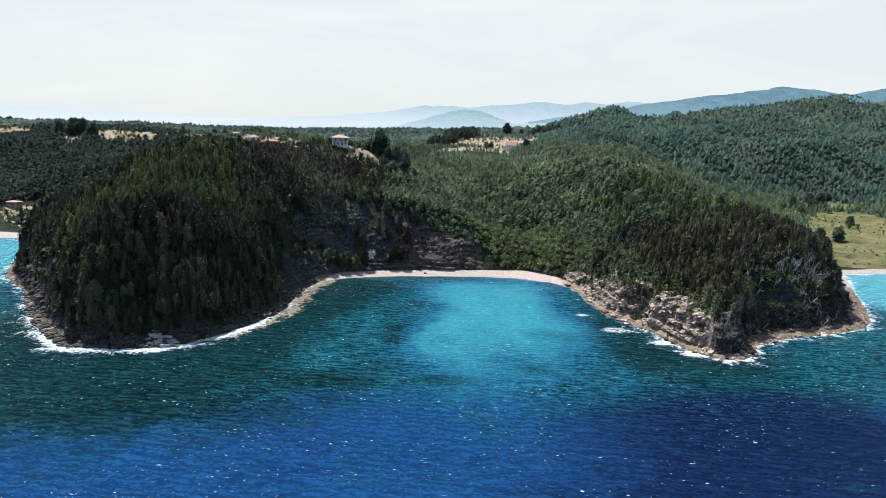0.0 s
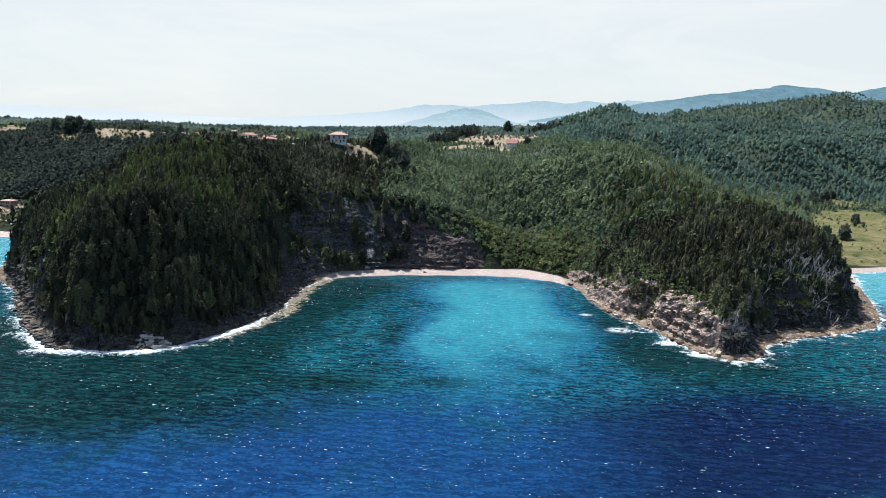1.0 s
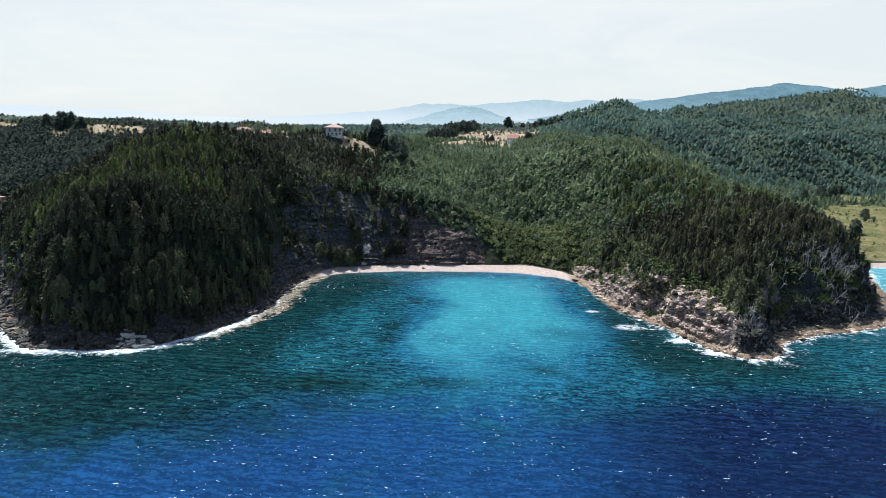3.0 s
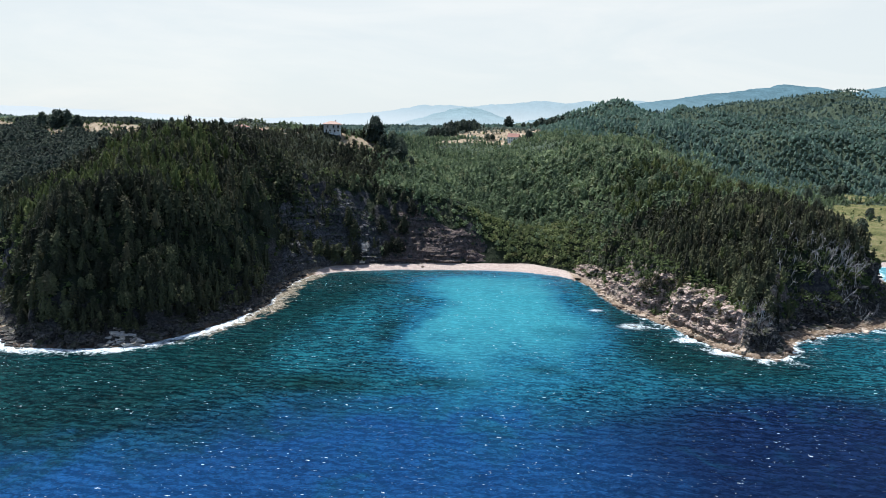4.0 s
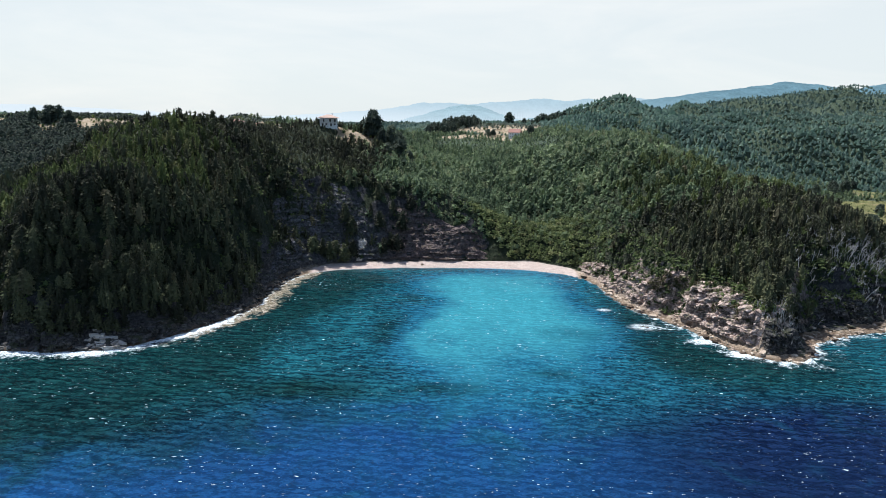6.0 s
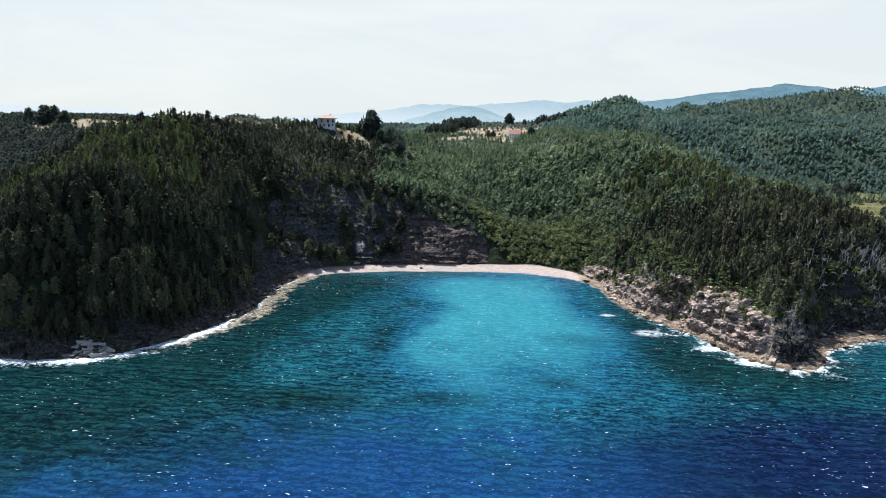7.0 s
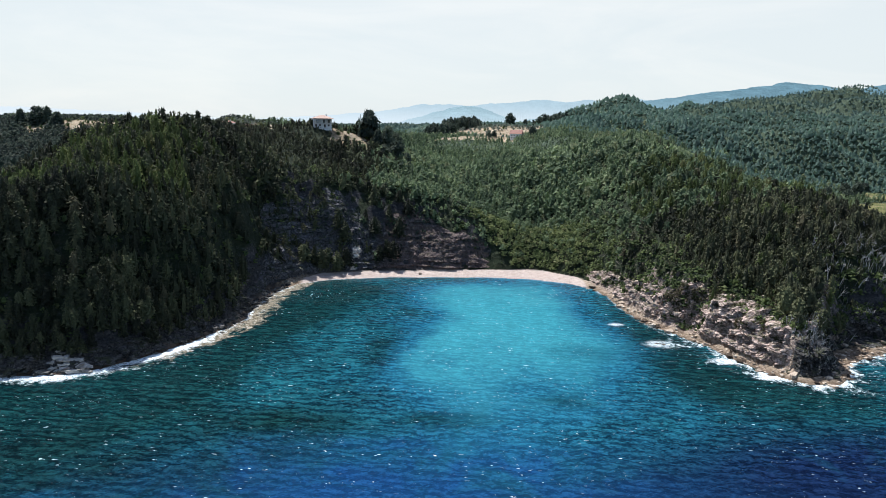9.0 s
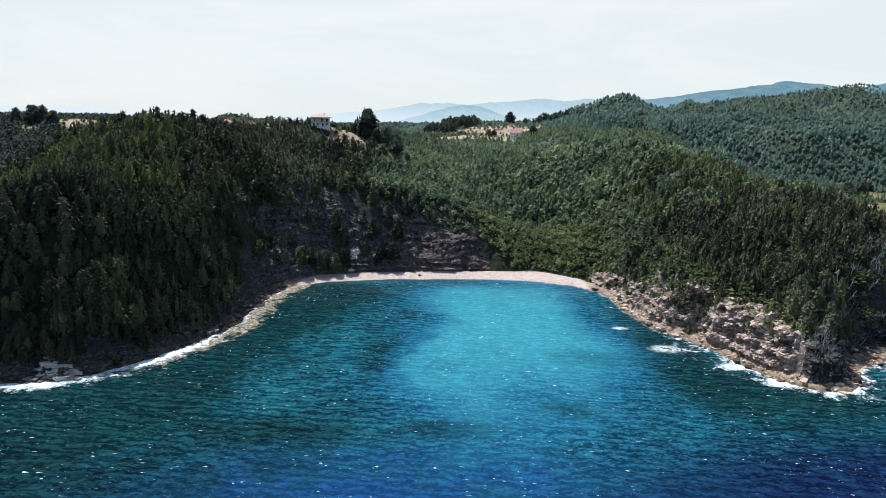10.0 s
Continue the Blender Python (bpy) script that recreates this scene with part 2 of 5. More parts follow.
def make_needles(name, dark, mid, light, brown, through_=0.4):
    m = Mat(name, 0.75, 0.2)
    oi = m.n("ShaderNodeObjectInfo")
    g = m.n("ShaderNodeNewGeometry")
    tint = m.math("FRACT", m.math("ADD", m.attr("tint"), oi.outputs["Random"]))
    broad = m.noise(0.018, 4, 0.6, m.pos())
    v = m.math("ADD", m.math("MULTIPLY", tint, 0.5), m.math("ADD", m.math("MULTIPLY", g.outputs["Random Per Island"], 0.25), m.math("MULTIPLY", m.math("SUBTRACT", broad, 0.4), 0.9)))
    c = m.ramp(v, [(0.1, dark), (0.45, mid), (0.85, light)])
    c = m.mix(m.math("MULTIPLY", m.step(tint, 0.93, 0.97), 0.45), c, brown)
    m.color(c)
    # thin needles let some of the sun through
    tl = m.n("ShaderNodeBsdfTranslucent", Color=c)
    mx = m.n("ShaderNodeMixShader", Fac=through_)
    out = m.t.nodes["Material Output"]
    m.t.links.new(m.b.outputs[0], mx.inputs[1])
    m.t.links.new(tl.outputs[0], mx.inputs[2])
    m.t.links.new(mx.outputs[0], out.inputs["Surface"])
    return m.m


GROUND = make_ground()
WATER = make_water()
# the headlands' shade and sunlight are painted into these two needle colours
NEEDLES = make_needles("shade_dark_pine_needles", (0.0125, 0.0135, 0.0072), (0.042, 0.0455, 0.022), (0.125, 0.131, 0.059), (0.09, 0.065, 0.04), 0.1)
SUNNY_NEEDLES = make_needles("sunlit_pine_needles", (0.040, 0.054, 0.021), (0.108, 0.135, 0.046), (0.21, 0.235, 0.085), (0.13, 0.10, 0.05), 0.45)
# brighter copy: the light on the open slopes is painted into it
LIGHT_NEEDLES = make_needles("lit_slope_pine_needles", (0.058, 0.085, 0.050), (0.162, 0.213, 0.114), (0.335, 0.395, 0.21), (0.22, 0.19, 0.115), 0.5)
# paler, bluer copies: distance haze is painted into the next two needle colours
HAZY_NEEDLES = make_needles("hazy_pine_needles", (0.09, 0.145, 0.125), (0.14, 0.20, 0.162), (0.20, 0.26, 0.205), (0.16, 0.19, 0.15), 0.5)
FAR_HAZE_NEEDLES = make_needles("haze_tinted_pine_needles", (0.15, 0.22, 0.19), (0.21, 0.295, 0.242), (0.285, 0.375, 0.295), (0.21, 0.24, 0.17), 0.7)
DUSKY_NEEDLES = make_needles("dusky_pine_needles", (0.022, 0.032, 0.025), (0.058, 0.076, 0.054), (0.125, 0.15, 0.10), (0.12, 0.115, 0.08), 0.4)


def make_bark():
    m = Mat("pine_bark", 0.95, 0.1)
    m.color(m.ramp(m.noise(3.0, 5, 0.7, m.pos((1, 1, 0.3))), [(0.3, (0.04, 0.03, 0.024)), (0.7, (0.13, 0.1, 0.08))]))
    return m.m


BARK = make_bark()

# ---- land form ----
# the coast from west to east: x, y, width of shelf or beach, run of the slope behind it
WEST_COAST = [(-2600, 700, 10, 80), (-900, 560, 20, 80), (-600, 505, 20, 80), (-420, 524, 18, 80), (-328, 513, 16, 60), (-292, 474, 6, 22),
              (-284, 430, 5, 18), (-264, 391, 5, 15), (-233, 360, 5, 20), (-211, 327, 6, 20), (-191, 300, 8, 20), (-173, 281, 7, 24),
              (-161, 270, 4, 26), (-139, 271, 3, 27), (-122, 273, 5, 28), (-113, 279, 4, 29), (-104, 290, 3.5, 29), (-95, 305, 3.5, 28),
              (-88, 320, 3.5, 26), (-82, 340, 3.5, 24), (-83, 362, 4, 20), (-81, 386, 5, 16)]
COVE = [(-73, 404, 7, 26), (-59, 414, 9, 36), (-30, 422, 10, 36), (0, 425, 10, 32), (27, 427, 13, 42), (48, 424, 18, 60), (66, 416, 12, 40), (76, 406, 5, 26),
        (80, 390, 4, 30), (82, 366, 4, 26), (87, 342, 5, 20)]
EAST_COAST = [(95, 328, 6, 14), (102, 314, 6, 14), (107, 298, 6, 15), (114, 285, 7, 17), (121, 279, 7, 20), (132, 280, 8, 22), (140, 288, 8, 22),
              (146, 300, 10, 20), (154, 305, 11, 20), (168, 313, 11, 20), (184, 318, 11, 20), (202, 326, 13, 20), (216, 333, 15, 17), (227, 346, 14, 18),
              (242, 375, 12, 20), (256, 409, 10, 24), (275, 450, 8, 40), (281, 466, 8, 70), (316, 475, 7, 90), (380, 478, 7, 90), (600, 440, 8, 90),
              (1200, 420, 30, 90), (3400, 380, 30, 90)]
COAST = WEST_COAST + COVE + EAST_COAST

# heights of the land, by region: x, y, z
HEADLAND_WEST = [(-131, 325, 53), (-150, 315, 52), (-123, 381, 60), (-150, 380, 66), (-141, 412, 71), (-140, 440, 76), (-189, 344, 45), (-111, 350, 47), (-225, 400, 44), (-255, 450, 34), (-117, 480, 73), (-160, 520, 74),
                 (-220, 520, 62), (-88, 551, 78), (-92, 516, 67), (-95, 400, 52), (-85, 450, 56), (-45, 470, 50), (-50, 540, 60), (-58, 566, 71)]
HEADLAND_EAST = [(10, 470, 36), (30, 490, 28), (60, 470, 20), (60, 530, 42), (96, 560, 61), (133, 540, 65), (145, 515, 63), (163, 480, 58), (179, 440, 51),
                 (188, 400, 45), (195, 372, 35), (196, 350, 25), (138, 350, 33), (122, 325, 23), (154, 385, 45), (112, 420, 32), (132, 300, 20), (172, 340, 29), (150, 328, 28)]
HINTERLAND = [(-380, 586, 13), (-330, 540, 5), (-290, 500, 12), (-300, 580, 30), (-440, 650, 34), (-520, 560, 12), (-394, 800, 70), (-395, 735, 50), (-480, 760, 52), (-300, 760, 60), (-593, 900, 74),
              (-384, 1000, 75), (-156, 600, 63), (-205, 620, 63), (-205, 705, 80), (20, 560, 41), (10, 650, 47), (17, 735, 54), (70, 730, 55), (16, 810, 61), (82, 850, 66), (70, 950, 75), (-80, 700, 60),
              (260, 520, 7), (300, 600, 9), (330, 700, 12), (370, 800, 16), (400, 520, 5), (480, 640, 14), (472, 800, 26)]
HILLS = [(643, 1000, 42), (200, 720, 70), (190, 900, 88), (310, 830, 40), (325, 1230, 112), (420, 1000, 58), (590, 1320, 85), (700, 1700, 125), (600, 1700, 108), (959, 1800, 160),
         (1119, 1800, 188), (1500, 1500, 150), (0, 1300, 52), (-300, 1500, 66), (-900, 1400, 78), (-150, 1950, 74), (60, 1950, 80), (250, 2000, 86), (-450, 2000, 66), (-1600, 2000, 50), (500, 2500, 80),
         (1500, 2600, 200), (-150, 960, 67), (-120, 1150, 60), (-435, 818, 74), (25, 1120, 81), (160, 1130, 82), (90, 1070, 79), (60, 1260, 66), (-600, 3500, 40), (700, 4500, 60), (900, 600, 30), (1500, 800, 80), (-1500, 1000, 60), (2200, 4500, 90), (-2400, 4500, 30)]


def lattice(ix, iy, seed):
    h = (ix.astype(np.int64) * 374761393 + iy.astype(np.int64) * 668265263 + seed * 974711) & 0xFFFFFFFF
    h = ((h ^ (h >> 13)) * 1274126177) & 0xFFFFFFFF
    return ((h ^ (h >> 16)) & 0xFFFF) / 65535.0


def value_noise(x, y, seed=0):
    ix, iy = np.floor(x), np.floor(y)
    fx, fy = x - ix, y - iy
    fx, fy = fx * fx * (3 - 2 * fx), fy * fy * (3 - 2 * fy)
    a, b = lattice(ix, iy, seed), lattice(ix + 1, iy, seed)
    c, d = lattice(ix, iy + 1, seed), lattice(ix + 1, iy + 1, seed)
    return (a + (b - a) * fx) * (1 - fy) + (c + (d - c) * fx) * fy - 0.5


def fbm(x, y, size, octaves=4, seed=0):
    total, amp = 0.0, 1.0
    for k in range(octaves):
        total = total + amp * value_noise(x / size + 17.3 * k, y / size - 9.1 * k, seed + k)
        size, amp = size / 2.1, amp * 0.5
    return total


def smooth(v, lo, hi):
    t = np.clip((v - lo) / (hi - lo), 0, 1)
    return t * t * (3 - 2 * t)


def coast_field(x, y):
    """Distance to the coast (plus inland, minus at sea), and the shelf width and slope run that hold there."""
    best = np.full(x.shape, 1e18)
    inside = np.zeros(x.shape, bool)
    wsum = np.zeros(x.shape)
    shelf, run = np.zeros(x.shape), np.zeros(x.shape)
    ring = COAST + [(3400, 9000, 30, 90), (-2600, 9000, 30, 90)]
    for (x0, y0, s0, r0), (x1, y1, s1, r1) in zip(ring, ring[1:] + ring[:1]):
        ex, ey = x1 - x0, y1 - y0
        t = np.clip(((x - x0) * ex + (y - y0) * ey) / (ex * ex + ey * ey), 0, 1)
        d2 = (x - x0 - t * ex) ** 2 + (y - y0 - t * ey) ** 2
        best = np.minimum(best, d2)
        w = 1.0 / (d2 + 9.0) ** 2
        wsum += w
        shelf += w * (s0 + (s1 - s0) * t)
        run += w * (r0 + (r1 - r0) * t)
        if y0 != y1:
            inside ^= ((y0 > y) != (y1 > y)) & (x < ex * (y - y0) / ey + x0)
    return np.where(inside, 1, -1) * np.sqrt(best), shelf / wsum, run / wsum


SPOTS = np.array(HEADLAND_WEST + HEADLAND_EAST + HINTERLAND + HILLS, float)


def fit_spots():
    p = SPOTS[:, :2]
    r = np.sqrt(((p[:, None] - p[None]) ** 2).sum(-1) + 30.0 ** 2)
    a = np.block([[r - 1e-6 * np.eye(len(p)), np.ones((len(p), 1))], [np.ones((1, len(p))), np.zeros((1, 1))]])
    return np.linalg.solve(a, np.append(SPOTS[:, 2], 0.0))


SPOT_W = fit_spots()


def upland(x, y):
    z = np.full(x.shape, SPOT_W[-1])
    for (sx, sy, _), w in zip(SPOTS, SPOT_W):
        z = z + w * np.sqrt((x - sx) ** 2 + (y - sy) ** 2 + 900.0)
    return z


def sandy(x, y):
    """Where the shore is a beach: in the cove and in the two side bays."""
    return np.clip(smooth(x, -80, -66) * smooth(x, 80, 68) * smooth(y, 392, 400) + smooth(x, 252, 270) + smooth(x, -298, -315), 0, 1)


def land(x, y):
    """Height of the ground, and the distance from the coast."""
    d, shelf, run = coast_field(x, y)
    near = np.clip(1 - (y - 600) / 500, 0, 1)
    wob = fbm(x, y, 26, 4, 3) * 9 + fbm(x, y, 7, 3, 5) * 3.0
    beach = sandy(x, y)
    dd = np.maximum(d + wob * np.clip(d / 12, 0, 1) * (1 - 0.7 * beach), 0)
    top = np.maximum(upland(x, y), 3.0) + fbm(x, y, 60, 4, 9) * (5 + 5 * (1 - near))
    low = np.minimum(dd, shelf) / shelf * (1.4 + 0.5 * beach) + (1 - beach) * np.clip(d / 3, 0, 1) * fbm(x, y, 4.0, 3, 21) * 2.2
    spur = -np.abs(fbm(x + 0.6 * y, y * 0.4, 170, 3, 15)) * 230 + 24
    top = top + spur * smooth(y, 720, 1000) * smooth(x, 120, 300)
    climb = np.maximum(dd - shelf, 0) * 45.0 / run
    soft = 4.0
    cap = np.maximum(top - 2, 0.5)
    z = np.maximum(np.minimum(climb, cap) - soft * np.log1p(np.exp(-np.abs(climb - cap) / soft)), 0) + low
    # rock beds weather into steps where the ground is steep
    steep = np.exp(-np.maximum(dd - shelf, 0) / (run * 1.2)) * smooth(dd, shelf, shelf + 2) * near
    bed = 3.6 + 1.2 * fbm(x, y, 90, 2, 30)
    zz = (z + fbm(x, y, 40, 2, 31) * 5 + fbm(x, y, 8, 3, 32) * 1.6) / bed
    fl = np.floor(zz)
    stepped = (fl + smooth(zz - fl, 0.5, 0.95)) * bed
    z = z + steep * 0.5 * (stepped - zz * bed) + steep * fbm(x, y, 14, 3, 33) * 4.0
    z = np.where(d < 0, np.maximum(d * 0.35, -12) - 0.25, np.maximum(z, 0.12))
    return z, d


def inside_blob(x, y, cx, cy, rx, ry, turn=0.0, rag=0.25):
    c, s = math.cos(radians(turn)), math.sin(radians(turn))
    u, v = (x - cx) * c + (y - cy) * s, -(x - cx) * s + (y - cy) * c
    return 1 - np.sqrt((u / rx) ** 2 + (v / ry) ** 2) + rag * fbm(x, y, 0.5 * min(rx, ry), 3, 41)


def blobs(x, y, rows):
    out = np.full(x.shape, -9.0)
    for r in rows:
        out = np.maximum(out, inside_blob(x, y, *r) if len(r) > 5 else inside_blob(x, y, *r, rag=0.55))
    return smooth(out, -0.12, 0.12)


# open ground: centre x, y, half-axes, turn
DRY_FIELDS = [(-392, 824, 40, 26, 0), (-575, 875, 40, 30, 0), (-442, 800, 16, 10, 0), (-68, 550, 17, 16, -30), (-124, 546, 13, 6, 0), (-205, 690, 60, 60, 10), (-300, 850, 55, 35, 0),
              (24, 846, 44, 14, 30, 0.2), (64, 846, 18, 18, 0, 0.3), (60, 965, 62, 90, 0), (122, 1045, 20, 40, 0), (-380, 588, 15, 12, 0), (-240, 850, 60, 50, 0)]
MEADOWS = [(310, 525, 62, 46, 0), (368, 605, 56, 60, -12), (418, 700, 42, 50, -10), (430, 540, 100, 50, 0), (456, 800, 34, 46, -14), (485, 870, 18, 34, -20), (450, 640, 50, 40, 0)]


SCRUB_SLOPE = [(54, 453, 28, 18, 0), (78, 434, 14, 24, 20), (30, 468, 16, 8, 0)]


def axis(marks):
    """Grid lines from rows of start, end and spacing."""
    out = []
    for a, b, s in marks:
        out.extend(np.linspace(a, b, max(2, int(round((b - a) / s))), endpoint=False))
    out.append(marks[-1][1])
    return np.array(out)


def sheet(name, xs, ys, z, material):
    nx, ny = len(xs), len(ys)
    gx, gy = np.meshgrid(xs, ys)
    co = np.stack([gx, gy, z], -1).reshape(-1, 3)
    i = (np.arange(ny - 1)[:, None] * nx + np.arange(nx - 1)[None]).ravel()
    quads = np.stack([i, i + 1, i + nx + 1, i + nx], -1)
    return solid(name, co, quads, material)


def solid(name, co, faces, material, smooth_faces=False):
    """A mesh object out of arrays: corners and faces with the same number of sides."""
    me = bpy.data.meshes.new(name)
    nv, nf, k = len(co), len(faces), faces.shape[1]
    me.vertices.add(nv)
    me.vertices.foreach_set("co", np.ascontiguousarray(co, np.float32).ravel())
    me.loops.add(nf * k)
    me.loops.foreach_set("vertex_index", np.ascontiguousarray(faces, np.int32).ravel())
    me.polygons.add(nf)
    me.polygons.foreach_set("loop_start", np.arange(0, nf * k, k, dtype=np.int32))
    me.polygons.foreach_set("use_smooth", np.full(nf, smooth_faces))
    me.update(calc_edges=True)
    me.materials.append(material)
    return new(name, me)


def set_attr(ob, name, values):
    a = ob.data.attributes.new(name, "FLOAT", "POINT")
    a.data.foreach_set("value", np.ascontiguousarray(values, np.float32).ravel())


# ---- ground ----
GX = axis([(-2600, -900, 60), (-900, -480, 14), (-480, -300, 6), (-300, 72, 2.2), (72, 262, 1.8), (262, 480, 5), (480, 1000, 12), (1000, 3400, 50)])
GY = axis([(240, 262, 6), (262, 480, 2.0), (480, 620, 4), (620, 1000, 9), (1000, 2000, 18), (2000, 4900, 70)])
gx, gy = np.meshgrid(GX, GY)
gz, gd = land(gx, gy)
ground = sheet("ground", GX, GY, gz, GROUND)
tagged(ground, "wooded coastal hills with rock cliffs, dry fields and meadow", "ground", kind="structure")
sy, sx = np.gradient(gz, GY, GX)
slope = np.sqrt(sx ** 2 + sy ** 2)
dry = blobs(gx, gy, DRY_FIELDS)
meadow = blobs(gx, gy, MEADOWS)
_, gshelf, _ = coast_field(gx, gy)
sand = sandy(gx, gy) * smooth(gd, gshelf + 2, gshelf - 3) * (1 - smooth(gz, 3.0, 4.0)) * smooth(gx, -1000, -900)
rock = np.clip(smooth(slope, 0.85, 1.5) + smooth(gd, 14, 7), 0, 1) * smooth(gy, 760, 640)
# tree-clad slopes keep their litter; bare walls are the cove's back, the east point and the west end
bare = np.clip(blobs(gx, gy, [(-40, 448, 60, 26, 0, 0.3), (94, 335, 15, 56, 14, 0.3), (180, 322, 50, 14, 12, 0.5), (-215, 345, 10, 40, 30, 0.5)]), 0, 1)
rock = np.clip(rock * (0.35 + 0.65 * bare) + smooth(gd, 12, 6), 0, 1)
grey = np.clip(smooth(gx, 60, 20) + smooth(gx, 140, 165), 0, 1)
for key, val in (("dry", dry), ("grass", meadow), ("sand", sand), ("rock", rock), ("grey", grey), ("scrub", smooth(gy, 620, 760)), ("shelf", smooth(gd, gshelf + 1, gshelf - 2) * smooth(gz, 5, 2.5) * (1 - 0.75 * smooth(gx, -168, -158) * smooth(gx, -84, -98)))):
    set_attr(ground, key, val)

# ---- sea ----
WX = axis([(-5000, -600, 200), (-600, -320, 10), (-320, 300, 3.0), (300, 600, 10), (600, 5000, 200)])
WY = axis([(-2500, 0, 150), (0, 150, 8), (150, 480, 2.8), (480, 620, 6), (620, 5000, 300)])
wx, wy = np.meshgrid(WX, WY)
wd, _, _ = coast_field(wx, wy)
wz = (fbm(wx, wy * 1.7, 16, 3, 51) * 0.55) * smooth(np.abs(wd), 0, 12) * smooth(wy, 60, 150)
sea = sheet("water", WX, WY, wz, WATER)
tagged(sea, "clear sea, turquoise over sand and deep blue further out", "sea", kind="structure")
off = np.maximum(-wd, 0)
edge_w = -13 + fbm(wx, wy, 50, 3, 61) * 26 - 0.35 * np.maximum(330 - wy, 0) * smooth(wy, 200, 330)
edge_e = 70 + fbm(wx, wy, 46, 3, 62) * 24 + 0.10 * np.maximum(330 - wy, 0)
plume = (0.25 * smooth(wx, edge_w - 34, edge_w - 4) + 0.75 * smooth(wx, edge_w - 10, edge_w + 24)) * (0.4 * smooth(wx, edge_e + 30, edge_e + 4) + 0.6 * smooth(wx, edge_e + 8, edge_e - 22)) * smooth(wy + fbm(wx, wy, 60, 3, 63) * 34, 205, 300)
inlets = np.clip(smooth(wx, -215, -300) + smooth(wx, 215, 265) * smooth(wy, 330, 400), 0, 1) * smooth(off, 160, 20)
shallow = np.clip(plume * (0.66 + 0.4 * np.exp(-((wx - 22) / 45) ** 2 - ((wy - 350) / 60) ** 2)) + 0.75 * inlets, 0, 1.1) * (1 - smooth(off, 26, 3) * (0.3 + 0.6 * smooth(wx, 45, 0)))
teal = np.clip(smooth(off, 120, 10) + 0.75 * smooth(wy + fbm(wx, wy, 70, 3, 64) * 70, 110, 290) * smooth(np.abs(wx + 30), 150, 70), 0, 1)
navy = np.clip(0.8 * smooth(wx, -30, 120) * smooth(wx, 210, 110) * smooth(wy + fbm(wx, wy, 60, 3, 65) * 40, 285, 215) + 0.5 * smooth(wy, 200, 110) * smooth(wx, -90, 90) + 0.45 * smooth(wy, 265, 180) * smooth(wx, 20, 120) + 0.6 * np.exp(-((wx + 85) / 60) ** 2 - ((wy - 215) / 34) ** 2), 0, 1)
rough_coast = np.clip(smooth(wx, -60, -84) + smooth(wx, 78, 96), 0.0, 1)
exposed = rough_coast * (0.26 + 0.34 * smooth(wy, 340, 285)) * (1 + 0.5 * smooth(wx, -60, -100) * smooth(wy, 330, 290)) * (1 - 0.5 * smooth(wx, -165, -200))
swash = 0.55 + 1.5 * fbm(wx, wy, 34, 3, 71)
surf = np.exp(-off / (1.9 + 2.4 * exposed)) * (0.92 - 0.14 * rough_coast + 0.55 * exposed * (0.5 + swash)) + 0.28 * exposed * np.exp(-off / 13) * swash
surf += 0.15 * smooth(wx, -160, -205) * smooth(off, 60, 0) * (0.4 + fbm(wx, wy * 1.6, 18, 3, 75))
for rx, ry, rr in ((84, 318, 6), (73, 343, 3.5), (100, 300, 3.8), (-28, 387, 1.2), (109, 285, 3.8)):
    surf += 1.25 * np.exp(-(((wx - rx) / (rr * 1.3)) ** 2 + ((wy - ry) / rr) ** 2))
surf += 1.0 * smooth(wx, -75, -95) * smooth(wx, -190, -165) * smooth(wy, 335, 300) * np.exp(-(off / 5.5) ** 2)
surf = np.clip(surf, 0, 2.1) * (wd < 2)
# water below the west headland, darkened in place of its reflection
weed_reflection = smooth(off, 85, 10) * smooth(wx, -40, -75) * smooth(wx, -235, -190)
for bx, by, rx, ry in ((-145, 228, 85, 50), (110, 276, 42, 30), (84, 322, 14, 36)):
    weed_reflection = weed_reflection + 0.9 * np.exp(-((wx - bx) / rx) ** 2 - ((wy - by) / ry) ** 2)
for bx, by, rx, ry in ((52, 307, 15, 10), (-22, 305, 8, 22), (3, 247, 14, 7), (-40, 243, 16, 9), (36, 262, 10, 5), (-45, 392, 26, 26), (-58, 350, 22, 30)):
    weed_reflection = weed_reflection + 0.75 * np.exp(-((wx - bx) / rx) ** 2 - ((wy - by) / ry) ** 2)
weed_reflection = np.clip(weed_reflection, 0, 1)
reef = 1.05 * smooth(off, 14, 1) * smooth(wx, -112, -92) * smooth(wx, -62, -72) * (wd < 2)
for key, val in (("shallow", shallow), ("teal", teal), ("shore", surf), ("weed_reflection", weed_reflection), ("bay", inlets), ("navy", navy), ("reef", reef), ("torn", rough_coast)):
    set_attr(sea, key, val)


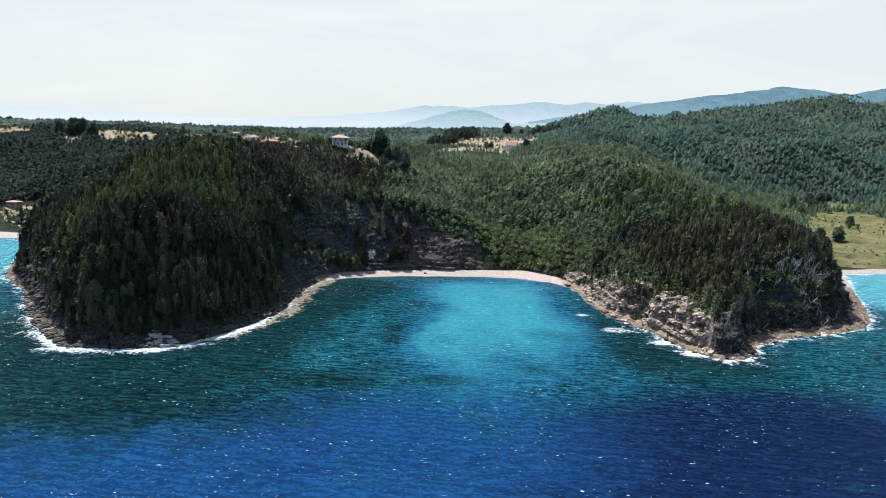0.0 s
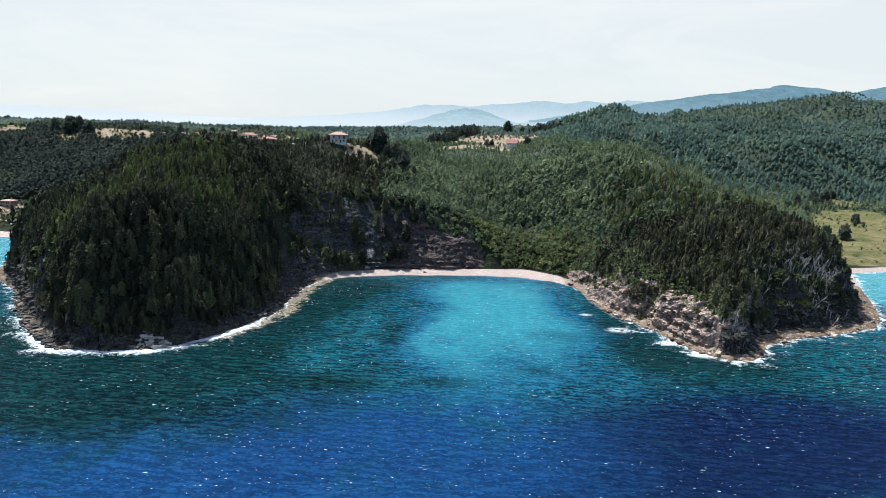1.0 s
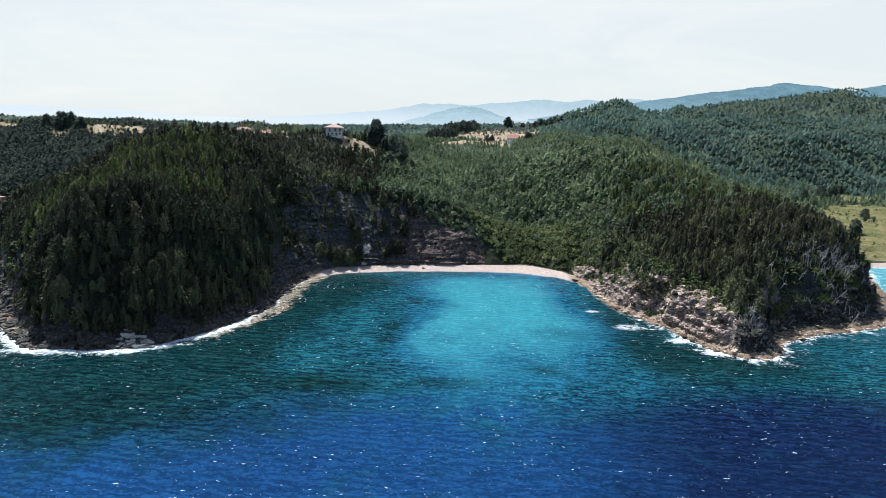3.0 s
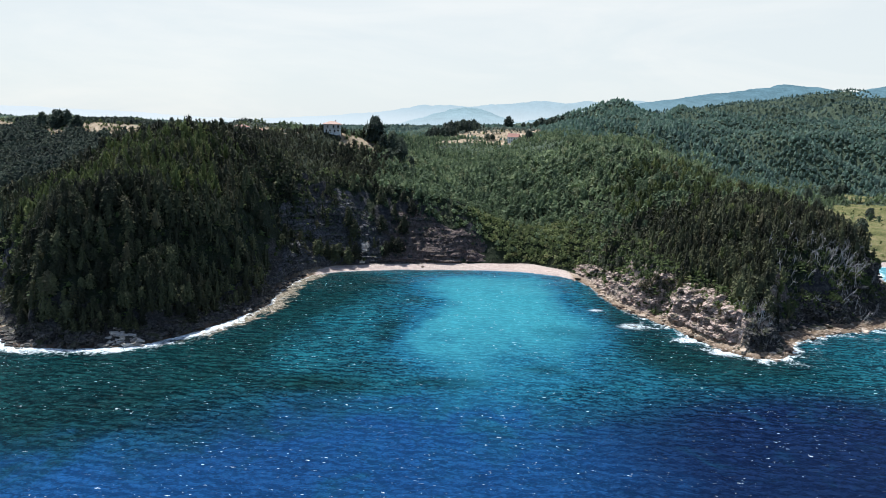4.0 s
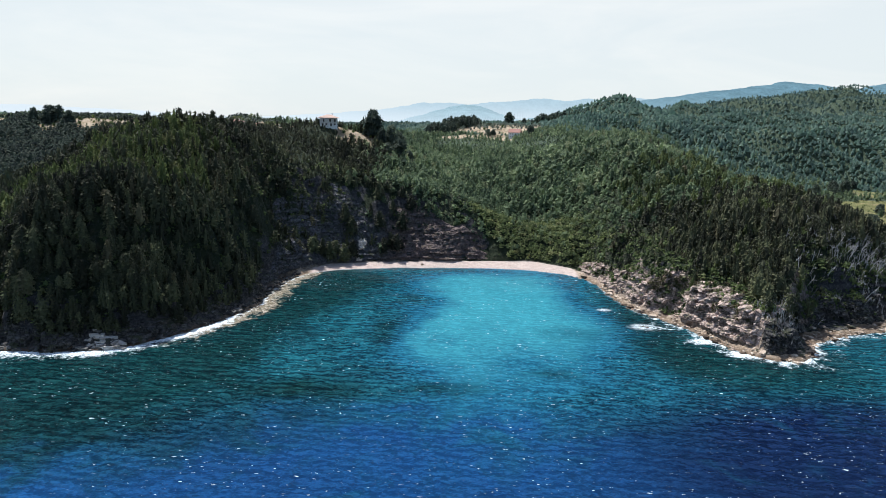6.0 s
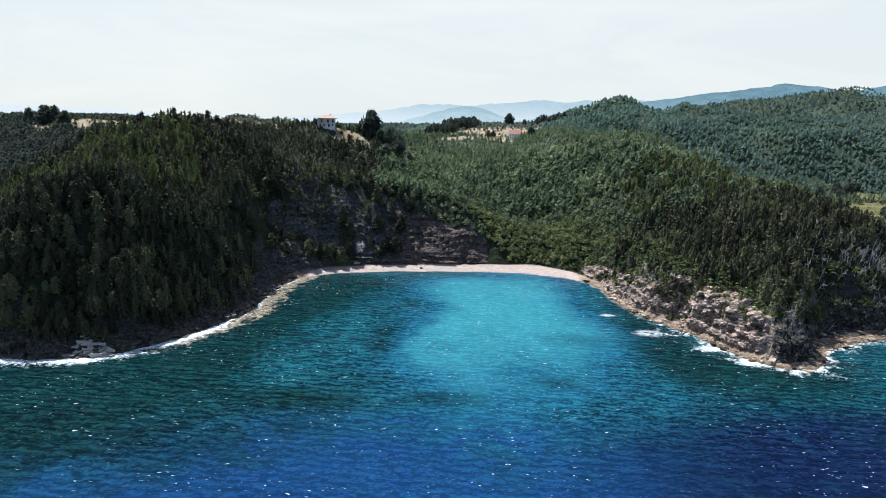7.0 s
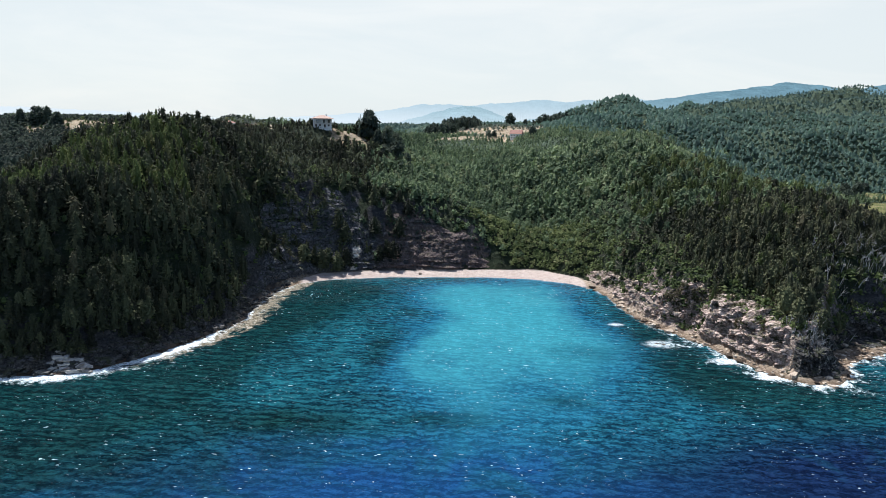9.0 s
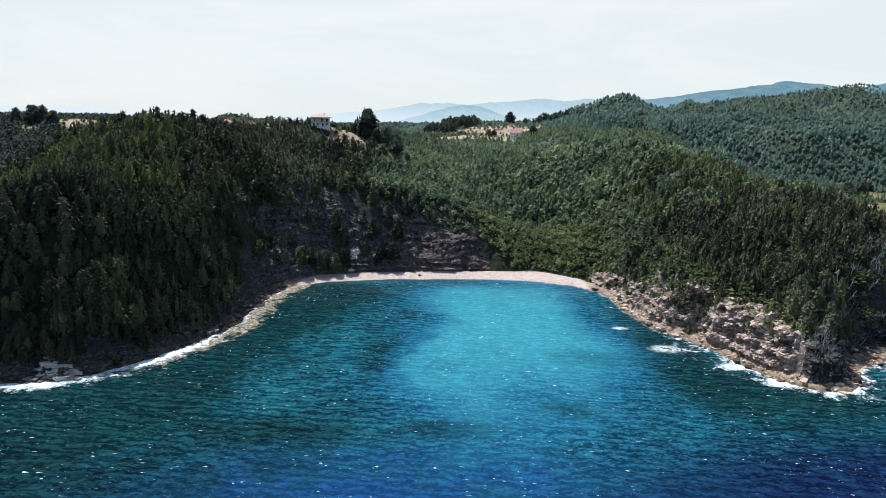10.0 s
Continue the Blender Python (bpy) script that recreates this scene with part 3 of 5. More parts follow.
# ---- pines ----
def pine_crown(rng, pads, spread=0.33, dome=0.0, points=7, pad=1.0, core=4, spikes=0, rings=(0.2, 0.5, 0.78)):
    """A crown one unit high: a dark ragged core that carries jagged, domed pads of needles, one at each branch's end. dome: how round its outline is."""
    co, tri = [], []

    def add(points_, faces):
        n0 = len(co)
        co.extend(points_)
        tri.extend([[a + n0 for a in f] for f in faces])

    def reach(h):
        cone = (1.0 - h) ** 0.85 * (0.6 + 0.4 * min(1, h * 4)) + 0.04
        ball = max(math.sin(math.pi * (0.16 + 0.76 * h)), 0.05) ** 0.75
        return spread * (cone * (1 - dome) + ball * dome)

    pts = [(0, 0, 0.04)]
    for h in rings:
        for i in range(core):
            a = 2 * math.pi * (i + 0.5 * h) / core
            rr = 0.5 * reach(h) * rng.uniform(0.75, 1.25)
            pts.append((rr * math.cos(a), rr * math.sin(a), h + rng.uniform(-0.05, 0.05)))
    pts.append((rng.normal(0, 0.02), rng.normal(0, 0.02), 1.0))
    n_r = len(rings)
    fs = [(0, 1 + (i + 1) % core, 1 + i) for i in range(core)]
    for j in range(n_r - 1):
        for i in range(core):
            a, b, c, d = 1 + j * core + i, 1 + j * core + (i + 1) % core, 1 + (j + 1) * core + (i + 1) % core, 1 + (j + 1) * core + i
            fs += [(a, b, c), (a, c, d)]
    fs += [(1 + (n_r - 1) * core + i, 1 + (n_r - 1) * core + (i + 1) % core, 1 + n_r * core) for i in range(core)]
    add(pts, fs)
    turn = rng.uniform(0, 6.28)
    for j in range(pads):
        h = 0.1 + 0.84 * (j + rng.uniform(0, 1)) / pads
        a = turn + 2.39996 * j + rng.uniform(-0.5, 0.5)
        rc = reach(h)
        r = rc * rng.uniform(0.5, 0.95)
        pr = pad * (0.34 * rc + 0.055) * rng.uniform(0.75, 1.3)
        ca, sa = math.cos(a), math.sin(a)
        # the pad leans outwards; its rim is torn into needle sprays
        apex = (r * ca - 0.2 * pr * ca, r * sa - 0.2 * pr * sa, h + pr * rng.uniform(0.45, 0.9))
        ring = []
        t0 = rng.uniform(0, 6.28)
        for k in range(points):
            t = t0 + 6.2832 * (k + rng.uniform(-0.25, 0.25)) / points
            q = pr * (rng.uniform(0.95, 1.45) if k % 2 else rng.uniform(0.45, 0.75))
            out = math.cos(t - a)
            ring.append((r * ca + q * math.cos(t), r * sa + q * math.sin(t), h - pr * (0.12 + 0.3 * max(out, 0)) + pr * rng.uniform(-0.3, 0.25)))
        add([apex] + ring, [(0, 1 + k, 1 + (k + 1) % points) for k in range(points)])
        # upright shoots on the pad
        for k in range(spikes):
            bx, by = r * ca + pr * rng.uniform(-0.5, 0.5), r * sa + pr * rng.uniform(-0.5, 0.5)
            t = rng.uniform(0, 3.14)
            w = pr * rng.uniform(0.16, 0.28)
            bz = h - 0.1 * pr
            add([(bx - w * math.cos(t), by - w * math.sin(t), bz), (bx + w * math.cos(t), by + w * math.sin(t), bz), (bx + 0.3 * pr * ca, by + 0.3 * pr * sa, bz + pr * rng.uniform(1.0, 1.9))], [(0, 1, 2)])
    return np.array(co), np.array(tri)


def spire_crown(rng, tiers, sides, spread=0.33):
    """A far pine, one unit high: ragged cones of branches, one above the other."""
    co, tri = [], []
    for j in range(tiers):
        top = 1.0 - 0.62 * j / tiers
        low = top - rng.uniform(0.75, 0.95) / tiers - 0.12
        r = spread * (0.45 + 0.55 * (j + 1) / tiers)
        dx, dy = rng.normal(0, 0.06, 2)
        n0 = len(co)
        co.append((dx * 0.5, dy * 0.5, top))
        t0 = rng.uniform(0, 6.28)
        for k in range(sides):
            t = t0 + 6.2832 * k / sides
            q = r * (rng.uniform(0.9, 1.3) if k % 2 else rng.uniform(0.5, 0.8))
            co.append((dx + q * math.cos(t), dy + q * math.sin(t), max(low + rng.uniform(-0.1, 0.12), 0.0)))
        tri.extend([[n0, n0 + 1 + k, n0 + 1 + (k + 1) % sides] for k in range(sides)])
    return np.array(co), np.array(tri)


def grove(name, places, heights, widths, models, rng, material):
    """Many crowns in one mesh."""
    pick = rng.integers(0, len(models), len(places))
    cos, tris, tints, n0 = [], [], [], 0
    tint = rng.random(len(places))
    ang = rng.uniform(0, 2 * np.pi, len(places))
    lean = rng.normal(0, 0.06, (len(places), 2))
    for k, (co, tri) in enumerate(models):
        ids = np.where(pick == k)[0]
        if not len(ids):
            continue
        c, s = np.cos(ang[ids])[:, None], np.sin(ang[ids])[:, None]
        x = (co[None, :, 0] * c - co[None, :, 1] * s) * widths[ids][:, None]
        y = (co[None, :, 0] * s + co[None, :, 1] * c) * widths[ids][:, None]
        z = co[None, :, 2] * heights[ids][:, None]
        v = np.stack([x + z * lean[ids, :1], y + z * lean[ids, 1:], z], -1) + places[ids][:, None]
        cos.append(v.reshape(-1, 3))
        tris.append((tri[None] + (n0 + np.arange(len(ids)) * len(co))[:, None, None]).reshape(-1, 3))
        tints.append(np.repeat(tint[ids], len(co)))
        n0 += len(ids) * len(co)
    ob = solid(name, np.concatenate(cos), np.concatenate(tris), material)
    set_attr(ob, "tint", np.concatenate(tints))
    return ob


def scatter(x0, x1, y0, y1, step, rng):
    xs, ys = np.meshgrid(np.arange(x0, x1, step), np.arange(y0, y1, step))
    x = xs.ravel() + rng.uniform(-0.45, 0.45, xs.size) * step
    y = ys.ravel() + rng.uniform(-0.45, 0.45, xs.size) * step
    keep = np.abs(x) < 0.70 * y + 25
    return x[keep], y[keep]


def cove_wall(x, y, z):
    """Where the bare rock wall at the cove's back stands."""
    wall = np.interp(x, [-84, -76, -62, -50, -40, -27, -13, 0, 14, 30, 40], [6, 24, 38, 41, 35, 30, 27, 24, 19, 13, 5])
    return smooth(z, wall + 2, wall - 2) * smooth(x, -84, -76) * smooth(x, 42, 34) * (y > 396) * (y < 500)


def wooded(x, y, rng, thin=0.0):
    """Which of the places carry a tree, and the ground height there."""
    z, d = land(x, y)
    _, shelf, run = coast_field(x, y)
    e = 1.5
    sl = np.hypot(land(x + e, y)[0] - z, land(x, y + e)[0] - z) / e
    open_ = np.maximum(blobs(x, y, DRY_FIELDS), blobs(x, y, MEADOWS))
    bare_ = blobs(x, y, [(-50, 442, 28, 13, 10, 0.9), (12, 441, 38, 8, 0, 0.7), (93, 345, 10, 46, 10, 0.8), (110, 303, 15, 26, 10, 0.8), (124, 291, 16, 13, 0, 0.8), (192, 334, 38, 11, 18, 0.6)])
    # rock walls: the cove's back, and the point's eastern flank
    bare_ = np.maximum(bare_, cove_wall(x, y, z))
    bare_ = np.maximum(bare_, smooth(x, 142, 160) * smooth(x, 262, 240) * smooth(z + 8 * fbm(x, y, 16, 2, 45), 34, 27) * (y < 420))
    west = np.maximum(smooth(x, -60, -90), smooth(x, 115, 130))
    p = (1 - open_) * smooth(d, shelf + 2 - 3 * west, shelf + 7 - 4 * west) * (1 - 0.9 * smooth(sl, 1.9 + west, 2.8 + west)) * (1 - 0.92 * bare_) * (1 - 0.8 * blobs(x, y, SCRUB_SLOPE)) * (1 - thin)
    return z, (rng.random(x.shape) < p) & (z > 2.5), d


rng = np.random.default_rng(7)
valley_rng = np.random.default_rng(17)
SHAPES = ((0.30, 0.1), (0.34, 0.3), (0.36, 0.55), (0.28, 0.15), (0.38, 0.75), (0.32, 0.35), (0.36, 0.6), (0.33, 0.0))
NEAR_MODELS = [pine_crown(rng, 24, sp, dm * 0.8, 5, 0.53, spikes=2) for sp, dm in SHAPES]
WOOD_MODELS = [pine_crown(rng, 11, sp, dm * 0.8, 5, 0.9, 3, 2) for sp, dm in SHAPES]
ROUND_MODELS = [pine_crown(rng, 11, sp, dm, 5, 0.92, 3, 2) for sp, dm in ((0.34, 0.3), (0.38, 0.6), (0.38, 0.8), (0.32, 0.4), (0.40, 0.7), (0.34, 0.2))]
MID_MODELS = [spire_crown(rng, 3, 6, sp * 1.05) for sp, dm in SHAPES]
FAR_MODELS = [spire_crown(rng, 2, 5, sp * 1.1) for sp, dm in SHAPES]
VALLEY_MODELS = [pine_crown(valley_rng, 8, sp, dm, 4, 0.95, 3, 1, (0.45,)) for sp, dm in SHAPES]
FINE_MODELS = [pine_crown(rng, 56, sp, dm, 7, 0.5, 6, 2) for sp, dm in ((0.32, 0.1), (0.36, 0.35), (0.38, 0.55), (0.30, 0.1), (0.34, 0.25))] + [pine_crown(rng, 70, 0.42, 0.6, 8, 0.66, 7, 3), pine_crown(rng, 60, 0.36, 0.35, 8, 0.66, 7, 3)]
BUSH_MODELS = [pine_crown(rng, 8, 0.5, 0.95, 5, 0.85, 3, 0, (0.3, 0.7)) for _ in range(6)]


def part(name, bm, material, parent, label=""):
    me = bpy.data.meshes.new(name)
    bm.to_mesh(me)
    bm.free()
    me.materials.append(material)
    ob = new(name, me)
    ob.parent = parent
    return tagged(ob, label)


def trunk_mesh(bm, h, r, rng_, sides=6, crook=0.25):
    """A tapered, slightly crooked trunk with three bare limbs."""
    def limb(a, b, ra, rb, n=3):
        rings = []
        a, b = Vector(a), Vector(b)
        q = (b - a).to_track_quat("Z", "Y")
        for k in range(n + 1):
            f = k / n
            c = a.lerp(b, f) + Vector((rng_.normal(), rng_.normal(), 0)) * crook * (0.3 if 0 < k < n else 0)
            rad = ra + (rb - ra) * f
            rings.append([bm.verts.new(c + q @ Vector((rad * math.cos(6.2832 * i / sides), rad * math.sin(6.2832 * i / sides), 0))) for i in range(sides)])
        for u, v in zip(rings, rings[1:]):
            for i in range(sides):
                bm.faces.new((u[i], u[(i + 1) % sides], v[(i + 1) % sides], v[i]))
        bm.faces.new(rings[-1])
    limb((0, 0, -0.6), (0, 0, h * 0.9), r, r * 0.2, 4)
    for k in range(3):
        an, hh = rng_.uniform(0, 6.28), h * rng_.uniform(0.2, 0.6)
        le = h * rng_.uniform(0.14, 0.24)
        limb((0, 0, hh), (le * math.cos(an), le * math.sin(an), hh + le * 0.5), r * 0.4, r * 0.12, 2)


def pine_prototypes(models, rng_):
    """Pines one metre high, each an empty with a trunk and a crown."""
    out = []
    for co, tri in models:
        root = new("pine_tree")
        bm = bmesh.new()
        trunk_mesh(bm, 1.0, 0.022, rng_, 6, 0.01)
        part("trunk", bm, BARK, root)
        crown = solid("crown", co, tri, NEEDLES if len(out) < 5 else DUSKY_NEEDLES)
        crown.parent = root
        out.append(root)
    return out


PINES = pine_prototypes(FINE_MODELS, rng)
used_pines = set()


def plant_pine(x, y, h, w, k, label, group):
    """A single pine at a place, h metres high and w times as broad as usual."""
    z = float(land(np.array([x]), np.array([y]))[0][0])
    m = pose(x, y, z - 0.3, rng.uniform(-4, 4), rng.uniform(-4, 4), rng.uniform(0, 360)) @ Matrix.Diagonal((h * w, h * w, h, 1))
    if k not in used_pines:
        used_pines.add(k)
        ob = PINES[k]
        ob.matrix_basis = m
    else:
        ob = copy_thing(PINES[k], m)
        ob.matrix_basis = m
    return tagged(ob, label, "tree", group)


x, y = scatter(-330, 275, 262, 620, 3.6, rng)
z, ok, d = wooded(x, y, rng)
x, y, z = x[ok], y[ok], z[ok]
xs_, ys_ = scatter(-235, -70, 266, 350, 3.0, rng)
zs_, ok_, _ = wooded(xs_, ys_, rng, 0.25)
x, y, z = np.append(x, xs_[ok_]), np.append(y, ys_[ok_]), np.append(z, zs_[ok_])
xs_, ys_ = scatter(110, 225, 280, 380, 3.2, rng)
zs_, ok_, _ = wooded(xs_, ys_, rng, 0.35)
x, y, z = np.append(x, xs_[ok_]), np.append(y, ys_[ok_]), np.append(z, zs_[ok_])
hgt = rng.uniform(6.5, 12.0, len(x)) * (0.9 + 0.6 * fbm(x, y, 40, 2, 81)) * np.where(rng.random(len(x)) < 0.25, 0.6, 1.0)
hgt *= 1 - 0.45 * blobs(x, y, [(50, 460, 60, 26, 0), (95, 400, 18, 60, 10)])
hgt *= 1 - 0.38 * smooth(y, 430, 480) * smooth(x, -55, -80)
hgt *= 1 - 0.45 * blobs(x, y, [(-88, 538, 18, 12, 0, 0.2)])
wid = hgt * rng.uniform(0.62, 1.05, len(x)) + 1.4
# the first rows above the water on both points stand as single trees
front = (y < 296 + 0.10 * np.abs(x)) & ((x < -90) | (x > 90))
for i in np.where(front)[0][:300]:
    plant_pine(x[i], y[i], hgt[i] * 1.08, wid[i] / hgt[i], int(rng.integers(0, 5)), "dark green pine on the steep shore slope", "pines above the shore")
rest = np.ones(len(x), bool)
rest[np.where(front)[0][:300]] = False
lit_slope = rng.random(len(x)) < smooth(x, -65, -25) * smooth(y, 395, 445) * (1 - 0.3 * smooth(x, 130, 180))
# trees that get the sunlit copy of the needle colour
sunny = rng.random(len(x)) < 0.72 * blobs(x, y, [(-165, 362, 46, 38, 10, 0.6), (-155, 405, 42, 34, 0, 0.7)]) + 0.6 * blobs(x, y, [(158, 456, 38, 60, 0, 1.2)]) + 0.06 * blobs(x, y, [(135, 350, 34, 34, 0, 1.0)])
lit_slope |= rng.random(len(x)) < 0.85 * smooth(y, 556, 590) * smooth(x, -260, -200)
lit_slope &= ~sunny
for pick_, models_, mat_, label_ in ((rest & sunny, NEAR_MODELS, SUNNY_NEEDLES, "pines on the headland's top, sunlight painted in as yellow-green"), (rest & ~lit_slope & ~sunny & (y < 390), NEAR_MODELS, NEEDLES, "dense dark green pine wood on the headlands"), (rest & ~lit_slope & ~sunny & (y >= 390), WOOD_MODELS, NEEDLES, "dark green pine wood behind the headlands"),
                                     (rest & lit_slope, ROUND_MODELS, LIGHT_NEEDLES, "light green rounded pines on the slope above the beach")):
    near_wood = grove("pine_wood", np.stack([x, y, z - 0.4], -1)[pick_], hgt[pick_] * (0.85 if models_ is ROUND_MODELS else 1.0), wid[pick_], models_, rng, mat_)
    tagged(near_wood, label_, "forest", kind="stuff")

x, y = scatter(-780, 940, 620, 1000, 4.4, rng)
xs_, ys_ = scatter(-480, -330, 515, 620, 4.2, rng)
clear_ = blobs(xs_, ys_, [(-374, 572, 42, 40, 0, 0.3)]) < 0.5
x, y = np.append(x, xs_[clear_]), np.append(y, ys_[clear_])
xs_, ys_ = scatter(-900, 60, 1000, 1350, 7.5, rng)
x, y = np.append(x, xs_), np.append(y, ys_)
z, ok, d = wooded(x, y, rng)
x, y, z = x[ok], y[ok], z[ok]
hgt = rng.uniform(4.5, 9.5, len(x)) * (0.9 + 0.5 * fbm(x, y, 60, 2, 83))
hgt *= 1 - 0.45 * smooth(y, 830, 880) * smooth(x, 140, 60)
hgt *= (1 - 0.35 * (y > 1000)) * (1 - 0.45 * blobs(x, y, [(50, 775, 76, 46, 0, 0.2)]))
dusky = (x < -190 - 0.12 * (y - 620)) & (rng.random(len(x)) > smooth(y, 860, 1000))
hills_ = ~dusky & (rng.random(len(x)) < smooth(y + 0.3 * x, 850, 1000))
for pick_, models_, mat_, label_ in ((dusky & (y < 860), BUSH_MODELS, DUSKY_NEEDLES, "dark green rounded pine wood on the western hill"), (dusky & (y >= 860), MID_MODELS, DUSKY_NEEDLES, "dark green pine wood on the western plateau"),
                                     (~dusky & ~hills_, VALLEY_MODELS, LIGHT_NEEDLES, "green pine wood in the valleys behind the coast"), (hills_, MID_MODELS, FAR_HAZE_NEEDLES, "green pine wood on the hills behind the coast")):
    hill_wood = grove("hill_pine_wood", np.stack([x, y, z - 0.5], -1)[pick_], hgt[pick_], (hgt[pick_] * 0.78 + 2.2 + 2.2 * (y[pick_] > 1000)) * (1.1 if mat_ is FAR_HAZE_NEEDLES else 1.15), models_, rng, mat_)
    tagged(hill_wood, label_, "forest", kind="stuff")

x, y = scatter(60, 940, 1000, 1350, 5.0, rng)
z, ok, d = wooded(x, y, rng)
x, y, z = x[ok], y[ok], z[ok]
hgt = rng.uniform(4.5, 8.5, len(x)) * (0.9 + 0.5 * fbm(x, y, 60, 2, 83)) * (1 - 0.4 * smooth(x, 140, 60))
hill_wood = grove("hill_pine_wood", np.stack([x, y, z - 0.5], -1), hgt, hgt * 0.95 + 3.4, FAR_MODELS, rng, FAR_HAZE_NEEDLES)
tagged(hill_wood, "green pine wood on the far slopes behind the coast", "forest", kind="stuff")

x, y = scatter(200, 1700, 1350, 2000, 8.4, rng)
xs_, ys_ = scatter(-1000, 200, 1350, 2200, 11.0, rng)
x, y = np.append(x, xs_), np.append(y, ys_)
z, ok, d = wooded(x, y, rng)
x, y, z = x[ok], y[ok], z[ok]
hgt = rng.uniform(4.5, 9, len(x)) * np.where(x < 200, rng.uniform(0.5, 1.1, len(x)), 1.0)
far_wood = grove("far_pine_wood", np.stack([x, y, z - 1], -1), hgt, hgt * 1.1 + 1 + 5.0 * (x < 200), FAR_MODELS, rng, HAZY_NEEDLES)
tagged(far_wood, "hazy green pine wood on far hillsides", "forest", kind="stuff")

# single pines that stand out on the hilltops and in the meadow: x, y, height, breadth
HILLTOP_PINES = [(-57, 566, 22, 0.95), (-43, 563, 18, 1.05), (-37, 570, 15, 1.0), (-50, 553, 14, 1.0), (-36, 552, 13, 1.1), (-28, 545, 11, 1.1), (-44, 544, 9, 1.2), (-186, 560, 14, 0.9), (-180, 564, 15, 0.9), (-466, 814, 18, 1.1), (-450, 816, 20, 1.15),
                 (-440, 820, 19, 1.1), (-425, 811, 15, 1.15), (-330, 845, 12, 1.2), (-300, 870, 11, 1.0), (-283, 860, 12, 1.0), (95, 1120, 20, 1.1), (118, 1118, 12, 1.3), (60, 1040, 9, 1.3),
                 (93, 835, 14, 0.75), (98, 842, 11, 0.9), (48, 866, 9, 1.4), (54, 868, 7, 1.3), (-2, 905, 15, 1.1), (6, 912, 13, 1.2)]
MEADOW_PINES = [(386, 752, 20, 0.75), (384, 728, 13, 1.0), (409, 758, 14, 1.0), (424, 767, 17, 1.0), (416, 775, 15, 1.0), (372, 742, 12, 0.9), (332, 593, 14, 1.0), (322, 565, 12, 1.1), (347, 591, 15, 1.0),
                (416, 691, 12, 1.0), (396, 770, 12, 1.0), (440, 780, 12, 1.0), (500, 905, 14, 0.9)]
for k, (px, py, h, w) in enumerate(HILLTOP_PINES):
    plant_pine(px, py, h, w, 5 + k % 2, "tall dark pine standing clear on the hilltop", "pines on the hilltops")
for k, (px, py, h, w) in enumerate(MEADOW_PINES):
    plant_pine(px, py, h * 0.85, w * 1.1, 5, "dark spreading pine in the grassy meadow", "pines in the meadow")


for px, py in ((-74, 418), (-70, 422), (-66, 421), (-62, 425), (-57, 424), (-53, 428), (-36, 434), (-33, 439), (-29, 436), (-38, 443), (-26, 446), (-33, 452), (-22, 454), (-28, 460), (-55, 436), (-60, 440), (-40, 456)):
    plant_pine(px + rng.uniform(-1, 1), py + rng.uniform(-1, 1), rng.uniform(8, 14), 1.15, int(rng.integers(0, 5)), "dark pine growing at the foot of the cliff", "pines below the cliff")


# clumps of dark pines round the plateau fields
def clump(name, rows, step, h0, h1, label):
    cx, cy = scatter(-700, 700, 640, 1300, step, rng)
    keep = blobs(cx, cy, rows) > 0.5
    cx, cy = cx[keep], cy[keep]
    cz = land(cx, cy)[0]
    ch = rng.uniform(h0, h1, len(cx))
    ob = grove(name, np.stack([cx, cy, cz - 0.4], -1), ch, ch * 1.15, WOOD_MODELS, rng, DUSKY_NEEDLES)
    tagged(ob, label, "trees", kind="stuff")


clump("pine_clump", [(22, 1010, 22, 50, -20), (141, 1010, 22, 13, 0), (-12, 890, 16, 16, 0), (-640, 900, 40, 16, 0)], 5.0, 11, 17, "clumps of tall dark pines round dry fields")

# ---- shrubs ----
SHRUB = make_needles("shrub_leaves", (0.035, 0.05, 0.018), (0.085, 0.115, 0.038), (0.17, 0.20, 0.07), (0.10, 0.075, 0.04))
HEATH = make_needles("heath_leaves", (0.035, 0.032, 0.018), (0.075, 0.068, 0.034), (0.15, 0.135, 0.06), (0.16, 0.11, 0.07))
SCRUB = make_needles("beach_scrub_leaves", (0.085, 0.105, 0.042), (0.21, 0.245, 0.095), (0.37, 0.39, 0.165), (0.34, 0.29, 0.15), 0.5)
OLIVE = make_needles("olive_leaves", (0.09, 0.105, 0.08), (0.16, 0.185, 0.14), (0.24, 0.265, 0.21), (0.18, 0.17, 0.12))
x, y = scatter(-300, 262, 270, 560, 2.3, rng)
z, d = land(x, y)
_, shelf_, _ = coast_field(x, y)
p = smooth(d, shelf_ + 0.5, shelf_ + 5) * (0.18 + 0.8 * blobs(x, y, [(60, 458, 40, 24, 0), (92, 385, 14, 50, 8), (112, 330, 10, 40, 10)]) + 0.12 * smooth(x, 100, 90) + 0.6 * blobs(x, y, [(-205, 335, 30, 70, 30), (195, 345, 45, 22, 20)])) * (d < 60) * (1 - 0.9 * cove_wall(x, y, z))
ok = rng.random(len(x)) < p
x, y, z = x[ok], y[ok], z[ok]
hh = rng.uniform(1.0, 3.2, len(x))
shrubs = grove("shrubs", np.stack([x, y, z - 0.3], -1), hh, hh * rng.uniform(1.1, 1.8, len(x)), BUSH_MODELS, rng, SHRUB)
tagged(shrubs, "low green scrub on cliffs and beach edge", "shrubs", kind="stuff")

